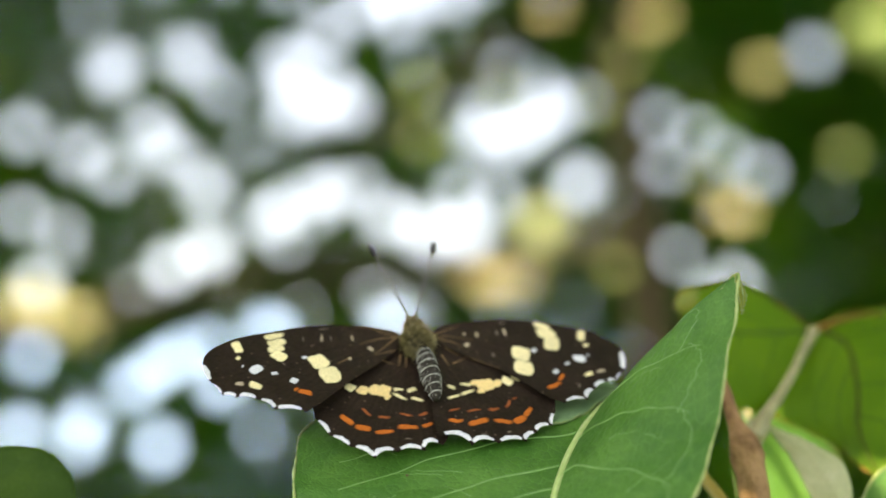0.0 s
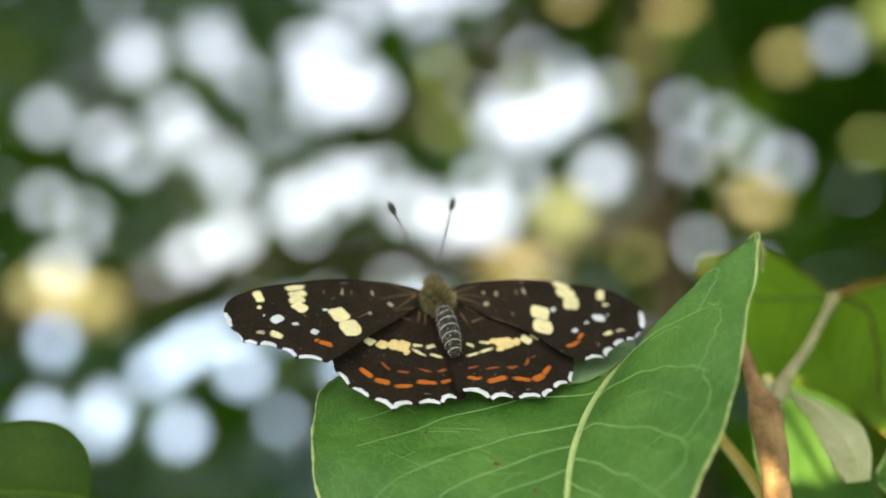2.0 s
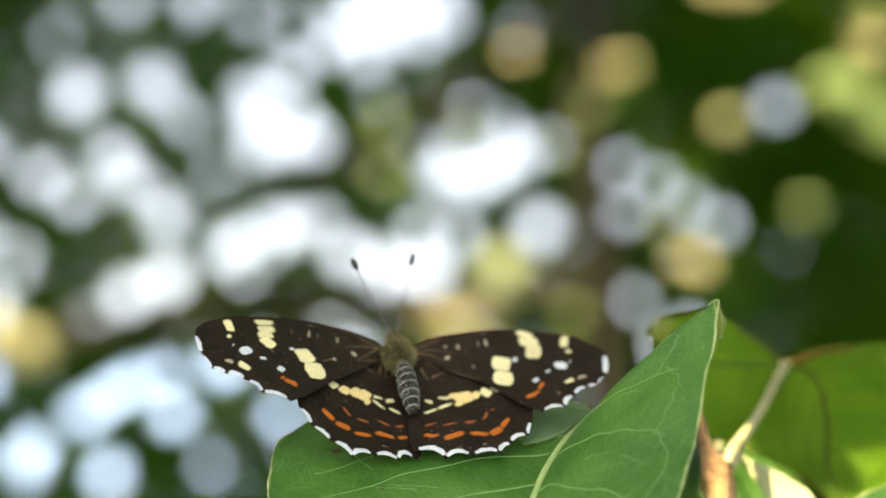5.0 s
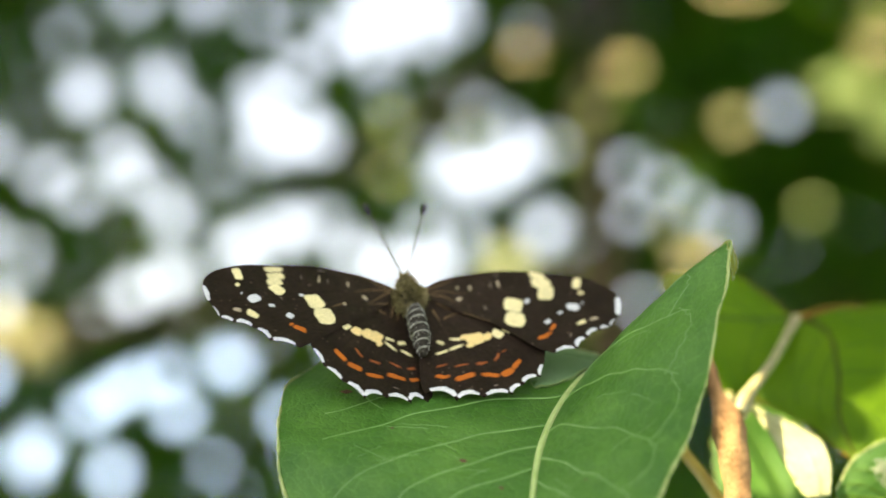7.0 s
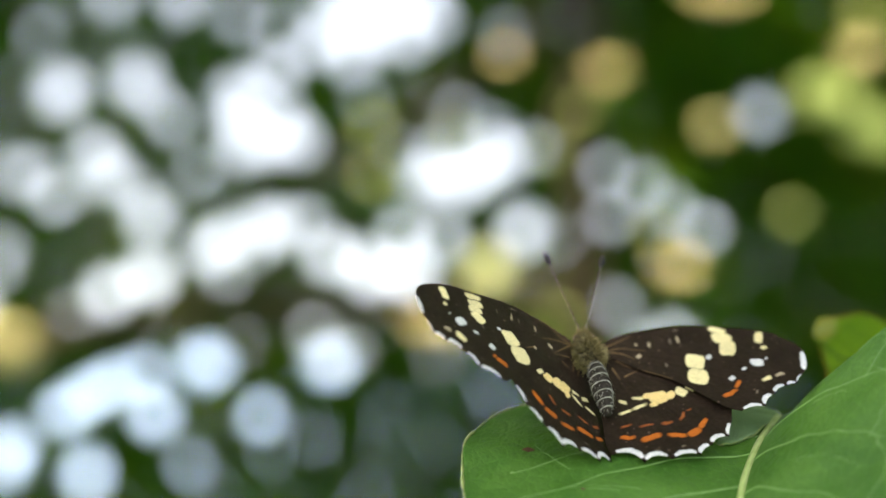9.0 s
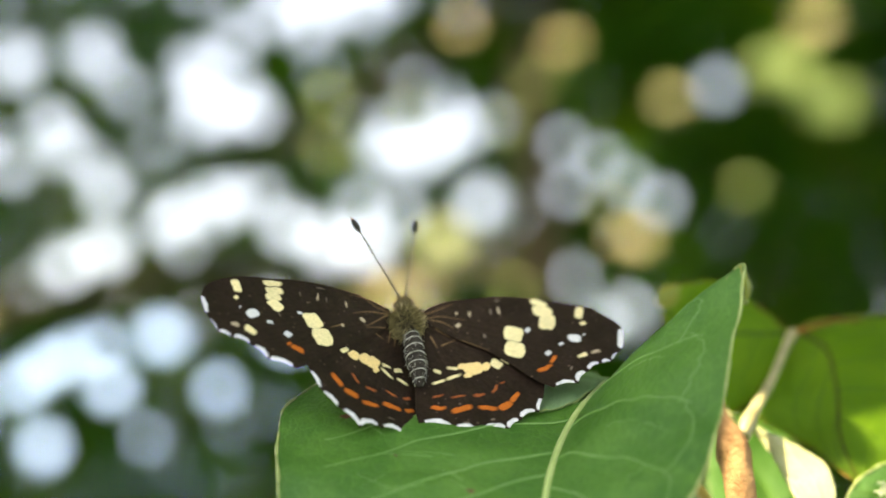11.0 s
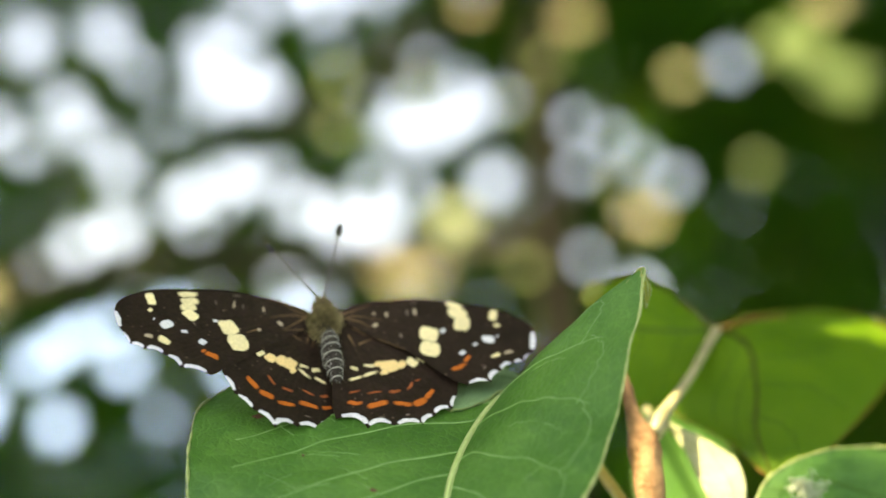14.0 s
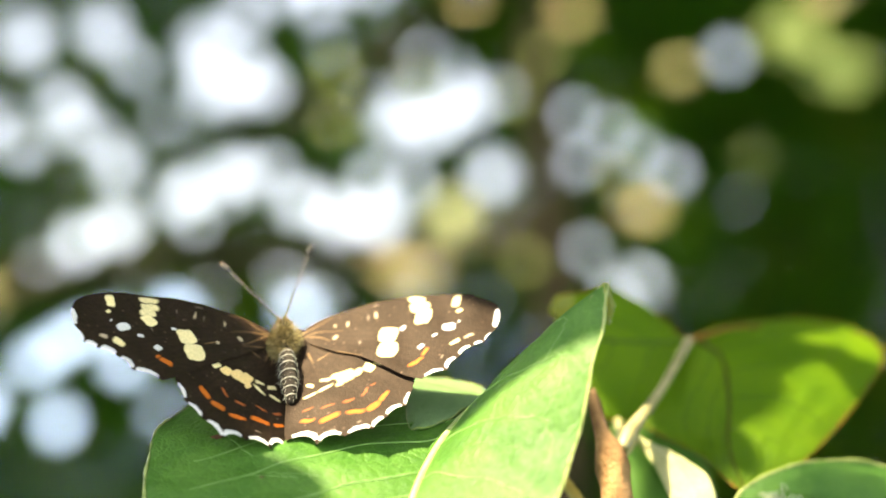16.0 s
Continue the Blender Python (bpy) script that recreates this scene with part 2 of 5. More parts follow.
def glow_hills(away=1500.0, n=240):
    """A ring of blue glow in the shape of hills, added far behind everything."""
    hills = Nodes("blue_hill_glow")
    # Emission tints the low gaps of the crown blue; no real source.
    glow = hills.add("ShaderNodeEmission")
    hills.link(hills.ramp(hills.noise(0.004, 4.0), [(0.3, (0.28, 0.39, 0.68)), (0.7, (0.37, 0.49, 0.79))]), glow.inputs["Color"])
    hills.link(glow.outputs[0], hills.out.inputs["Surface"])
    verts, faces = [], []
    for i in range(n):
        a = 2 * math.pi * i / n
        c, d = math.cos(a), math.sin(a)
        top = 255 + 24 * noise.noise(Vector((c * 3, d * 3, 1.0))) + 14 * noise.noise(Vector((c * 14, d * 14, 4.0)))
        verts += [(away * c, away * d, -2), (away * c * 1.08, away * d * 1.08, top * 0.6), (away * c * 1.2, away * d * 1.2, top)]
    for i in range(n):
        k, m = 3 * i, 3 * ((i + 1) % n)
        faces += [(k, m, m + 1, k + 1), (k + 1, m + 1, m + 2, k + 2)]
    tagged(new("backdrop", mesh("backdrop", verts, faces, hills.mat)), "added blue glow shaped like distant hills", "hills", kind="structure")


glow_hills()


# ---- leaves ----
class Blade:
    """A leaf's surface between its midrib and its two margins, all as lines through a few points in centimetres."""

    def __init__(self, mid, left, right, bulge=0.04, wave=0.010, veins=9, lean=0.3):
        self.n = 80
        self.mid, self.left, self.right = (smooth_line([cm(p) for p in side], self.n) for side in (mid, left, right))
        self.bulge, self.wave, self.veins, self.lean = bulge, wave, veins, lean

    def on(self, line, u):
        s = max(0.0, min(1.0, u)) * (self.n - 1)
        k = min(int(s), self.n - 2)
        return line[k].lerp(line[k + 1], s - k)

    def at(self, u, v):
        """The place at u along the midrib (0: apex, 1: base) and v across (-1: left margin, 1: right margin)."""
        m, e = self.on(self.mid, u), self.on(self.left if v < 0 else self.right, u)
        a = abs(v)
        across = e - m
        along = self.on(self.mid, u + 0.02) - self.on(self.mid, u - 0.02)
        normal = along.cross(across) if v < 0 else across.cross(along)
        normal = normal.normalized() if normal.length > 1e-12 else Vector((0, 0, 1))
        phase = math.pi * self.veins * (u + self.lean * a)
        lift = self.bulge * across.length * 4 * a * (1 - a) + self.wave / 100 * abs(math.sin(phase)) * min(1, 5 * a) * min(1, 4 * (1 - a) + 0.2)
        ripple = 0.012 / 100 * noise.noise(Vector((u * 14, v * 7, 3.1))) * min(1, 3 * a) + 0.03 / 100 * noise.noise(Vector((u * 16, v, 9.1))) * a**6
        return m.lerp(e, a) - normal * (lift + ripple) * -1

    def surface(self, nu, nv, thick=0.00022):
        verts, faces, uvs = [], [], []
        for i in range(nu + 1):
            for j in range(-nv, nv + 1):
                verts.append(self.at(i / nu, j / nv))
                uvs.append((i / nu * 1.6, j / nv * 0.8))
        row = 2 * nv + 1
        for i in range(nu):
            for j in range(2 * nv):
                a = i * row + j
                faces.append((a, a + 1, a + 1 + row, a + row))
        return verts, faces, uvs

    def vein(self, u0, side, reach=0.82, n=30):
        """A side vein's line from the midrib at u0 towards the margin, bending to the apex."""
        out = []
        for i in range(n):
            a = i / (n - 1) * reach
            out.append(self.at(u0 - self.lean * (1.75 if side < 0 else 0.8) * a * (1.3 - 0.35 * a) + 0.016 * noise.noise(Vector((u0 * 31, a * 6, side))), side * a))
        return out


def leaf(parent, blade, material, label, nu=90, nv=36, rib=0.045, veins_left=(), veins_right=(), rim=RIM, rim_size=0.011, rib_material=VEIN, vein_size=0.00016, vein_material=None):
    verts, faces, uvs = blade.surface(nu, nv)
    data = mesh("leaf", verts, faces, material)
    layer = data.uv_layers.new(name="UVMap")
    index = np.empty(len(data.loops), dtype=np.int32)
    data.loops.foreach_get("vertex_index", index)
    layer.data.foreach_set("uv", np.array(uvs, dtype=np.float32)[index].ravel())
    ob = part("leaf", data, parent, label)
    solid = ob.modifiers.new("thickness", "SOLIDIFY")
    solid.thickness, solid.offset = 0.0002, -1.0
    steps = 60
    line = [blade.at(0.02 + 0.97 * i / (steps - 1), 0.0) for i in range(steps)]
    part("midrib", mesh("midrib", *tube(line, [rib / 100 * (0.35 + 0.65 * i / (steps - 1)) for i in range(steps)], 8), rib_material), ob)
    for side, places in ((-1, veins_left), (1, veins_right)):
        for u0 in places:
            pts = blade.vein(u0, side)
            part("vein", mesh("vein", *tube(pts, [vein_size * (1 - 0.6 * i / (len(pts) - 1)) for i in range(len(pts))], 6), vein_material or VEIN_FINE), ob)
    if rim_size:
        for side in (-1, 1):
            edge = [blade.at(i / 99, side) for i in range(100)]
            size = [rim_size / 100 * max(0.3, 0.85 + 0.9 * noise.noise(p * 900) + 0.7 * noise.noise(p * 2600)) for p in edge]
            part("rim", mesh("rim", *tube(edge, size, 6), rim), ob, "pale thin leaf edge")
    return ob


shrub = tagged(new("shrub"), "green leafy shrub twig with smooth broad leaves and brown bark", "shrub")
shrub.location = (0.05, 0.16, 0)
bpy.context.view_layer.update()


def rooted(ob):
    """Keeps the place of a part whose mesh is built in the world's space."""
    ob.matrix_parent_inverse = ob.parent.matrix_basis.inverted()
    return ob


# The leaf on which the butterfly sits: folded up along one side of its midrib.
APEX = (0.75, 13.45, -1.45)
hero = Blade(
    [APEX, (1.0, 13.75, -0.01), (1.06, 13.95, 0.36), (1.11, 14.15, 0.65), (1.19, 14.35, 0.90), (1.35, 14.70, 1.20), (1.57, 15.10, 1.49), (1.89, 15.70, 1.78)],
    [APEX, (-0.55, 14.0, -0.55), (-1.03, 14.35, 0.37), (-1.11, 14.5, 0.78), (-1.13, 14.8, 1.07), (-1.05, 15.2, 1.44), (-0.5, 15.95, 1.82), (0.62, 16.45, 2.02), (1.66, 16.45, 1.99), (1.93, 15.85, 1.79)],
    [APEX, (1.62, 13.2, -0.18), (1.90, 13.3, 0.17), (2.07, 13.4, 0.46), (2.27, 13.5, 0.83), (2.47, 13.7, 1.32), (2.60, 13.85, 1.91), (2.73, 14.0, 2.38), (2.72, 14.05, 2.65), (2.28, 14.4, 2.06), (1.90, 15.6, 1.74)],
    bulge=0.03,
)
sitting_leaf = rooted(leaf(shrub, hero, LEAF, "broad folded green leaf with a pale midrib", 150, 60, 0.05, (0.24, 0.42, 0.53, 0.64, 0.80, 0.90), (0.25, 0.36, 0.465, 0.60, 0.74, 0.86), RIM, 0.015, VEIN, 0.00010))
# Loops that join the side veins along the folded half's margin, and twigs of the veins.
for first, last, out in ((0.18, 0.30, 0.70), (0.30, 0.42, 0.74), (0.42, 0.55, 0.76), (0.55, 0.69, 0.74), (0.69, 0.82, 0.68)):
    loop = [hero.at(first + (last - first) * i / 24, out + 0.10 * math.sin(math.pi * i / 24) + 0.03 * noise.noise(Vector((first * 40, i * 0.45, 2.0)))) for i in range(25)]
    part("vein", mesh("vein", *tube(loop, 0.000045, 6), VEIN_FINE), sitting_leaf)
rng = random.Random(21)
for k in range(26):
    side = rng.choice((-1, 1))
    u0, v0 = rng.uniform(0.25, 0.85), rng.uniform(0.15, 0.6)
    du, dv = rng.uniform(0.02, 0.06) * rng.choice((-1, 1)), rng.uniform(0.08, 0.2)
    line = [hero.at(u0 + du * i / 12 + 0.006 * noise.noise(Vector((k, i * 0.5, 0.3))), side * (v0 + dv * i / 12)) for i in range(13)]
    part("vein", mesh("vein", *tube(line, [0.00004 - 0.000002 * i for i in range(13)], 5), VEIN_FINE), sitting_leaf)
# Sky sheen on the leaf's rear, put into the paler colour of an added lobe.
LEAF_SHEEN = leaf_material("sheen_leaf", (0.125, 0.235, 0.085), (0.195, 0.315, 0.145), (0.3, 0.4, 0.15), 0.2, 0.5)
sheen_lobe = Blade(
    [(1.16, 16.42, 2.02), (1.38, 16.10, 1.94), (1.66, 15.95, 1.87), (1.96, 15.80, 1.80)],
    [(1.14, 16.44, 2.02), (1.45, 16.50, 2.03), (1.85, 16.40, 1.97), (1.98, 15.82, 1.80)],
    [(1.18, 16.40, 2.01), (1.14, 15.75, 1.82), (1.15, 15.06, 1.45), (1.42, 15.10, 1.505), (1.74, 15.45, 1.70), (1.94, 15.78, 1.79)],
    wave=0.003,
)
rooted(leaf(shrub, sheen_lobe, LEAF_SHEEN, "added rear lobe with the leaf sheen put into its colour", 30, 12, 0.008, (), (), RIM, 0.006, VEIN_DEEP))
BLEMISH = plain("brown_blemish", (0.09, 0.035, 0.015), (0.16, 0.07, 0.03), 1500, 0.7)


def blemish(parent, blade, u, v, long, wide):
    """A small dry spot that lies on a leaf."""
    rng = random.Random(int(u * 1000))
    rim = []
    for k in range(14):
        a = 2 * math.pi * k / 14
        r = 1 + rng.uniform(-0.3, 0.3)
        rim.append(blade.at(u + wide * r * math.sin(a), v + long * r * math.cos(a)))
    mid = blade.at(u, v)
    normal = (rim[0] - mid).cross(rim[4] - mid).normalized()
    if normal.y > 0:
        normal = -normal
    verts = [mid + normal * 0.00006] + [p + normal * 0.00003 for p in rim]
    part("blemish", mesh("blemish", verts, [(0, k + 1, (k + 1) % 14 + 1) for k in range(14)], BLEMISH), parent, "small brown dry spot")


for spot in ((0.545, -0.765, 0.022, 0.007), (0.372, -0.27, 0.014, 0.006), (0.30, -0.12, 0.01, 0.005), (0.45, -0.55, 0.006, 0.004), (0.33, 0.4, 0.006, 0.004)):
    blemish(sitting_leaf, hero, *spot)
back_leaf = Blade(
    [(2.80, 17.45, 2.78), (3.1, 17.55, 2.62), (3.7, 17.7, 2.60), (4.24, 17.75, 2.63)],
    [(2.80, 17.45, 2.80), (2.88, 17.55, 3.00), (3.14, 17.7, 3.13), (3.49, 17.9, 3.19), (3.93, 18.0, 2.99), (4.24, 17.76, 2.66)],
    [(2.80, 17.45, 2.76), (2.9, 17.3, 2.2), (3.2, 17.3, 1.8), (3.6, 17.4, 1.75), (4.0, 17.55, 2.2), (4.24, 17.74, 2.60)],
    wave=0.003,
)
rooted(leaf(shrub, back_leaf, LEAF_DEEP, "deep green leaf with a yellow tip", 60, 24, 0.03, (0.3, 0.55, 0.8), (0.3, 0.55, 0.8), RIM_BROWN, 0.008, VEIN_DEEP, 0.00006, VEIN_DEEP))
side_leaf = Blade(
    [(4.56, 16.43, 0.95), (4.45, 16.70, 1.44), (4.55, 17.10, 1.96), (4.58, 17.55, 2.45), (4.32, 17.74, 2.66)],
    [(4.56, 16.43, 0.95), (4.40, 16.70, 1.14), (4.26, 16.95, 1.34), (3.96, 17.05, 1.51), (3.68, 17.10, 1.66), (3.74, 17.25, 1.88), (4.06, 17.60, 2.30), (4.31, 17.74, 2.65)],
    [(4.56, 16.43, 0.95), (4.79, 16.45, 1.03), (5.42, 16.91, 1.47), (6.17, 17.74, 2.11), (6.73, 18.67, 2.70), (6.46, 19.47, 3.12), (5.72, 19.39, 3.13), (4.78, 18.51, 2.91), (4.33, 17.75, 2.67)],
    wave=0.003,
)
rooted(leaf(shrub, side_leaf, LEAF_DEEP, "large deep green leaf folded along its brown midrib", 70, 30, 0.024, (0.4, 0.65, 0.85), (0.35, 0.5, 0.65, 0.8), RIM_BROWN, 0.008, RIB_DARK, 0.00006, VEIN_DEEP))
pale_leaf = Blade(
    [(3.955, 15.75, 0.571), (3.965, 15.82, 0.766), (3.897, 15.99, 1.009), (3.790, 16.14, 1.193), (3.625, 16.26, 1.359), (3.426, 16.33, 1.499)],
    [(4.072, 15.79, 0.591), (4.121, 15.89, 0.814), (4.101, 16.04, 1.086), (3.965, 16.18, 1.232), (3.722, 16.31, 1.378), (3.431, 16.35, 1.514)],
    [(3.839, 15.75, 0.561), (3.761, 15.84, 0.698), (3.693, 15.99, 0.921), (3.615, 16.14, 1.154), (3.528, 16.28, 1.329), (3.421, 16.33, 1.485)],
    wave=0.002,
)
rooted(leaf(shrub, pale_leaf, LEAF_PALE, "pale yellowish leaf hanging below the fork", 40, 16, 0.02, (), (), RIM, 0.006))
low_leaf = Blade(
    [(4.2, 16.0, 0.62), (4.7, 16.1, 0.6), (5.6, 16.3, 0.7), (6.8, 16.6, 0.8)],
    [(4.2, 16.0, 0.66), (4.42, 16.15, 0.98), (4.77, 16.2, 1.19), (5.25, 16.3, 1.31), (5.99, 16.5, 1.28), (6.8, 16.6, 0.83)],
    [(4.2, 16.0, 0.60), (4.5, 15.9, 0.2), (5.2, 16.0, 0.0), (6.2, 16.3, 0.2), (6.8, 16.6, 0.77)],
    wave=0.003,
)
rooted(leaf(shrub, low_leaf, LEAF, "low green leaf with a pale edge", 50, 20, 0.03, (0.4, 0.6, 0.8), (0.4, 0.6), RIM, 0.012, VEIN_DEEP, 0.00008, VEIN_DEEP))
far_leaf = Blade(
    [(-3.42, 16.7, 0.5), (-4.1, 16.75, 0.55), (-5.2, 16.8, 0.5), (-6.2, 16.8, 0.3)],
    [(-3.42, 16.7, 0.46), (-3.6, 16.6, 0.1), (-4.2, 16.5, -0.2), (-5.3, 16.6, 0.0), (-6.2, 16.8, 0.26)],
    [(-3.42, 16.7, 0.54), (-3.52, 16.75, 1.0), (-3.9, 16.8, 1.22), (-4.5, 16.85, 1.18), (-5.3, 16.9, 1.0), (-6.2, 16.8, 0.34)],
)
low_back_leaf = Blade(
    [(4.6, 17.6, -0.45), (4.42, 18.1, 0.28), (4.2, 18.8, 1.18), (3.7, 19.0, 1.9)],
    [(4.6, 17.6, -0.45), (3.98, 17.8, -0.08), (3.58, 18.2, 0.58), (3.56, 18.7, 1.28), (3.7, 19.0, 1.88)],
    [(4.6, 17.6, -0.45), (4.8, 18.2, 0.28), (4.82, 18.8, 0.98), (4.56, 19.0, 1.68), (3.72, 19.0, 1.92)],
    wave=0.003,
)
rooted(leaf(shrub, low_back_leaf, LEAF, "green leaf hanging in the sun behind the twig", 40, 16, 0.01, (), (), RIM, 0.006, VEIN_DEEP))
shoot = tagged(new("leaf_shoot"), "deep green rounded leaf on a thin stalk", "leaf")
leaf(shoot, far_leaf, LEAF_DULL, "", 40, 16, 0.02, (), (), VEIN_DEEP, 0.006, VEIN_DEEP)


tip = Blade(
    [(2.77, 14.02, 2.30), (2.79, 14.03, 2.48), (2.74, 14.04, 2.64)],
    [(2.77, 14.02, 2.30), (2.74, 14.0, 2.48), (2.72, 14.04, 2.65)],
    [(2.77, 14.02, 2.30), (2.815, 14.04, 2.47), (2.75, 14.05, 2.66)],
)
rooted(leaf(shrub, tip, YELLOWED, "curled yellowish leaf tip", 12, 5, 0.008, (), (), RIM, 0.006))
back_tip = Blade(
    [(2.72, 17.42, 2.86), (2.84, 17.46, 2.95), (2.98, 17.5, 3.02)],
    [(2.72, 17.42, 2.88), (2.80, 17.46, 3.03), (2.98, 17.5, 3.08)],
    [(2.72, 17.42, 2.84), (2.86, 17.44, 2.82), (2.98, 17.48, 2.94)],
)
rooted(leaf(shrub, back_tip, YELLOWED, "yellow curled leaf tip", 12, 5, 0.01, (), (), TIP_YELLOW, 0.006))


def woolly_tuft(place, size=0.19, count=110, seed=8):
    """A small ball of loose pale threads that clings to a leaf."""
    rng = random.Random(seed)
    verts, faces = [], []
    for _ in range(count):
        a = Vector((rng.gauss(0, 1), 0.6 * rng.gauss(0, 1), 0.8 * rng.gauss(0, 1))) * size * 0.35
        way = Vector((rng.gauss(0, 1), rng.gauss(0, 1), rng.gauss(0, 1))).normalized() * size * 0.5
        line = smooth_line([cm(Vector(place) + a), cm(Vector(place) + a + way * 0.5 + Vector((0, 0, 0.04))), cm(Vector(place) + a + way)], 6)
        v, f = tube(line, 0.00006, 4)
        k = len(verts)
        verts += v
        faces += [tuple(i + k for i in face) for face in f]
    tagged(new("woolly_tuft", mesh("woolly_tuft", verts, faces, plain("pale_wool", (0.28, 0.31, 0.19), (0.46, 0.48, 0.34), 900, 0.8))), "pale woolly tuft of threads clinging to a leaf", "tuft")


woolly_tuft((4.74, 15.95, 0.86))


def limb(name, points, sizes, material, label="", knobs=0.0, n=40, sides=12, parent=shrub):
    line = smooth_line([cm(p) for p in points], n)
    size = [s.x for s in smooth_line([(r / 100, 0, 0) for r in sizes], n)]
    return rooted(part(name, mesh(name, *tube(line, size, sides, 1.0, knobs), material), parent, label))


limb("twig", [(2.91, 15.89, 1.91), (2.94, 15.86, 1.79), (3.00, 15.79, 1.52), (3.08, 15.68, 1.22), (3.10, 15.60, 1.02), (3.13, 15.42, 0.38), (3.11, 15.23, -0.23), (3.1, 15.7, -3), (2.6, 16.5, -12)], [0.05, 0.06, 0.07, 0.15, 0.14, 0.125, 0.13, 0.15, 0.25], TWIG, "brown woody twig with a cut end", 0.25, 70, 16)
limb("petiole", [(3.19, 15.74, 1.34), (3.27, 15.85, 1.47), (3.36, 16.00, 1.59), (3.72, 16.67, 1.95), (4.11, 17.5, 2.41), (4.27, 17.72, 2.64)], [0.06, 0.085, 0.07, 0.05, 0.048, 0.06], PETIOLE, "pale yellow-green leaf stalk", 0.1)
limb("petiole", [(1.87, 15.68, 1.76), (2.3, 16.1, 1.5), (2.72, 16.25, 1.05), (2.95, 15.9, 0.65), (3.13, 15.5, 0.2)], [0.05, 0.055, 0.055, 0.06, 0.07], OCHRE, "ochre leaf stalk", 0.1)
limb("petiole", [(4.28, 17.73, 2.64), (4.45, 17.74, 2.70), (4.75, 17.8, 2.80), (5.1, 17.9, 2.84)], [0.05, 0.034, 0.024, 0.014], RIM_BROWN, "brown leaf rib", 0.1)
limb("petiole", [(6.75, 16.58, 0.8), (6.4, 16.4, -0.6), (5.0, 16.3, -3.2), (3.1, 16.1, -5.0)], [0.05, 0.06, 0.06, 0.08], PETIOLE)
part("stalk", mesh("stalk", *tube(smooth_line([cm(p) for p in ((-6.15, 16.8, 0.3), (-6.6, 16.9, -1.5), (-6.8, 17.5, -8), (-5, 18, -60), (-4, 18, -151))], 40), [0.0005 + 0.00005 * i for i in range(40)], 8), PETIOLE), shoot, "thin green stalk")
limb("petiole", [(3.72, 18.98, 1.88), (3.5, 18.2, 2.0), (3.40, 17.0, 1.6), (3.16, 15.75, 1.25)], [0.03, 0.035, 0.04, 0.05], PETIOLE)
limb("petiole", [(3.43, 16.33, 1.50), (3.32, 16.05, 1.40), (3.18, 15.76, 1.28)], [0.04, 0.05, 0.06], PETIOLE)
limb("stem", [(2.6, 16.5, -12), (3.2, 16.3, -40), (4.5, 16.2, -90), (5, 16, -150.5)], [0.26, 0.45, 0.7, 1.1], TWIG, "brown shrub stem", 0.2, 60, 14)


# ---- butterfly ----
butterfly = tagged(new("butterfly"), "dark brown butterfly with cream spots and white scalloped wing edges", "butterfly")
butterfly.scale = (1.025, 1.025, 1.025)

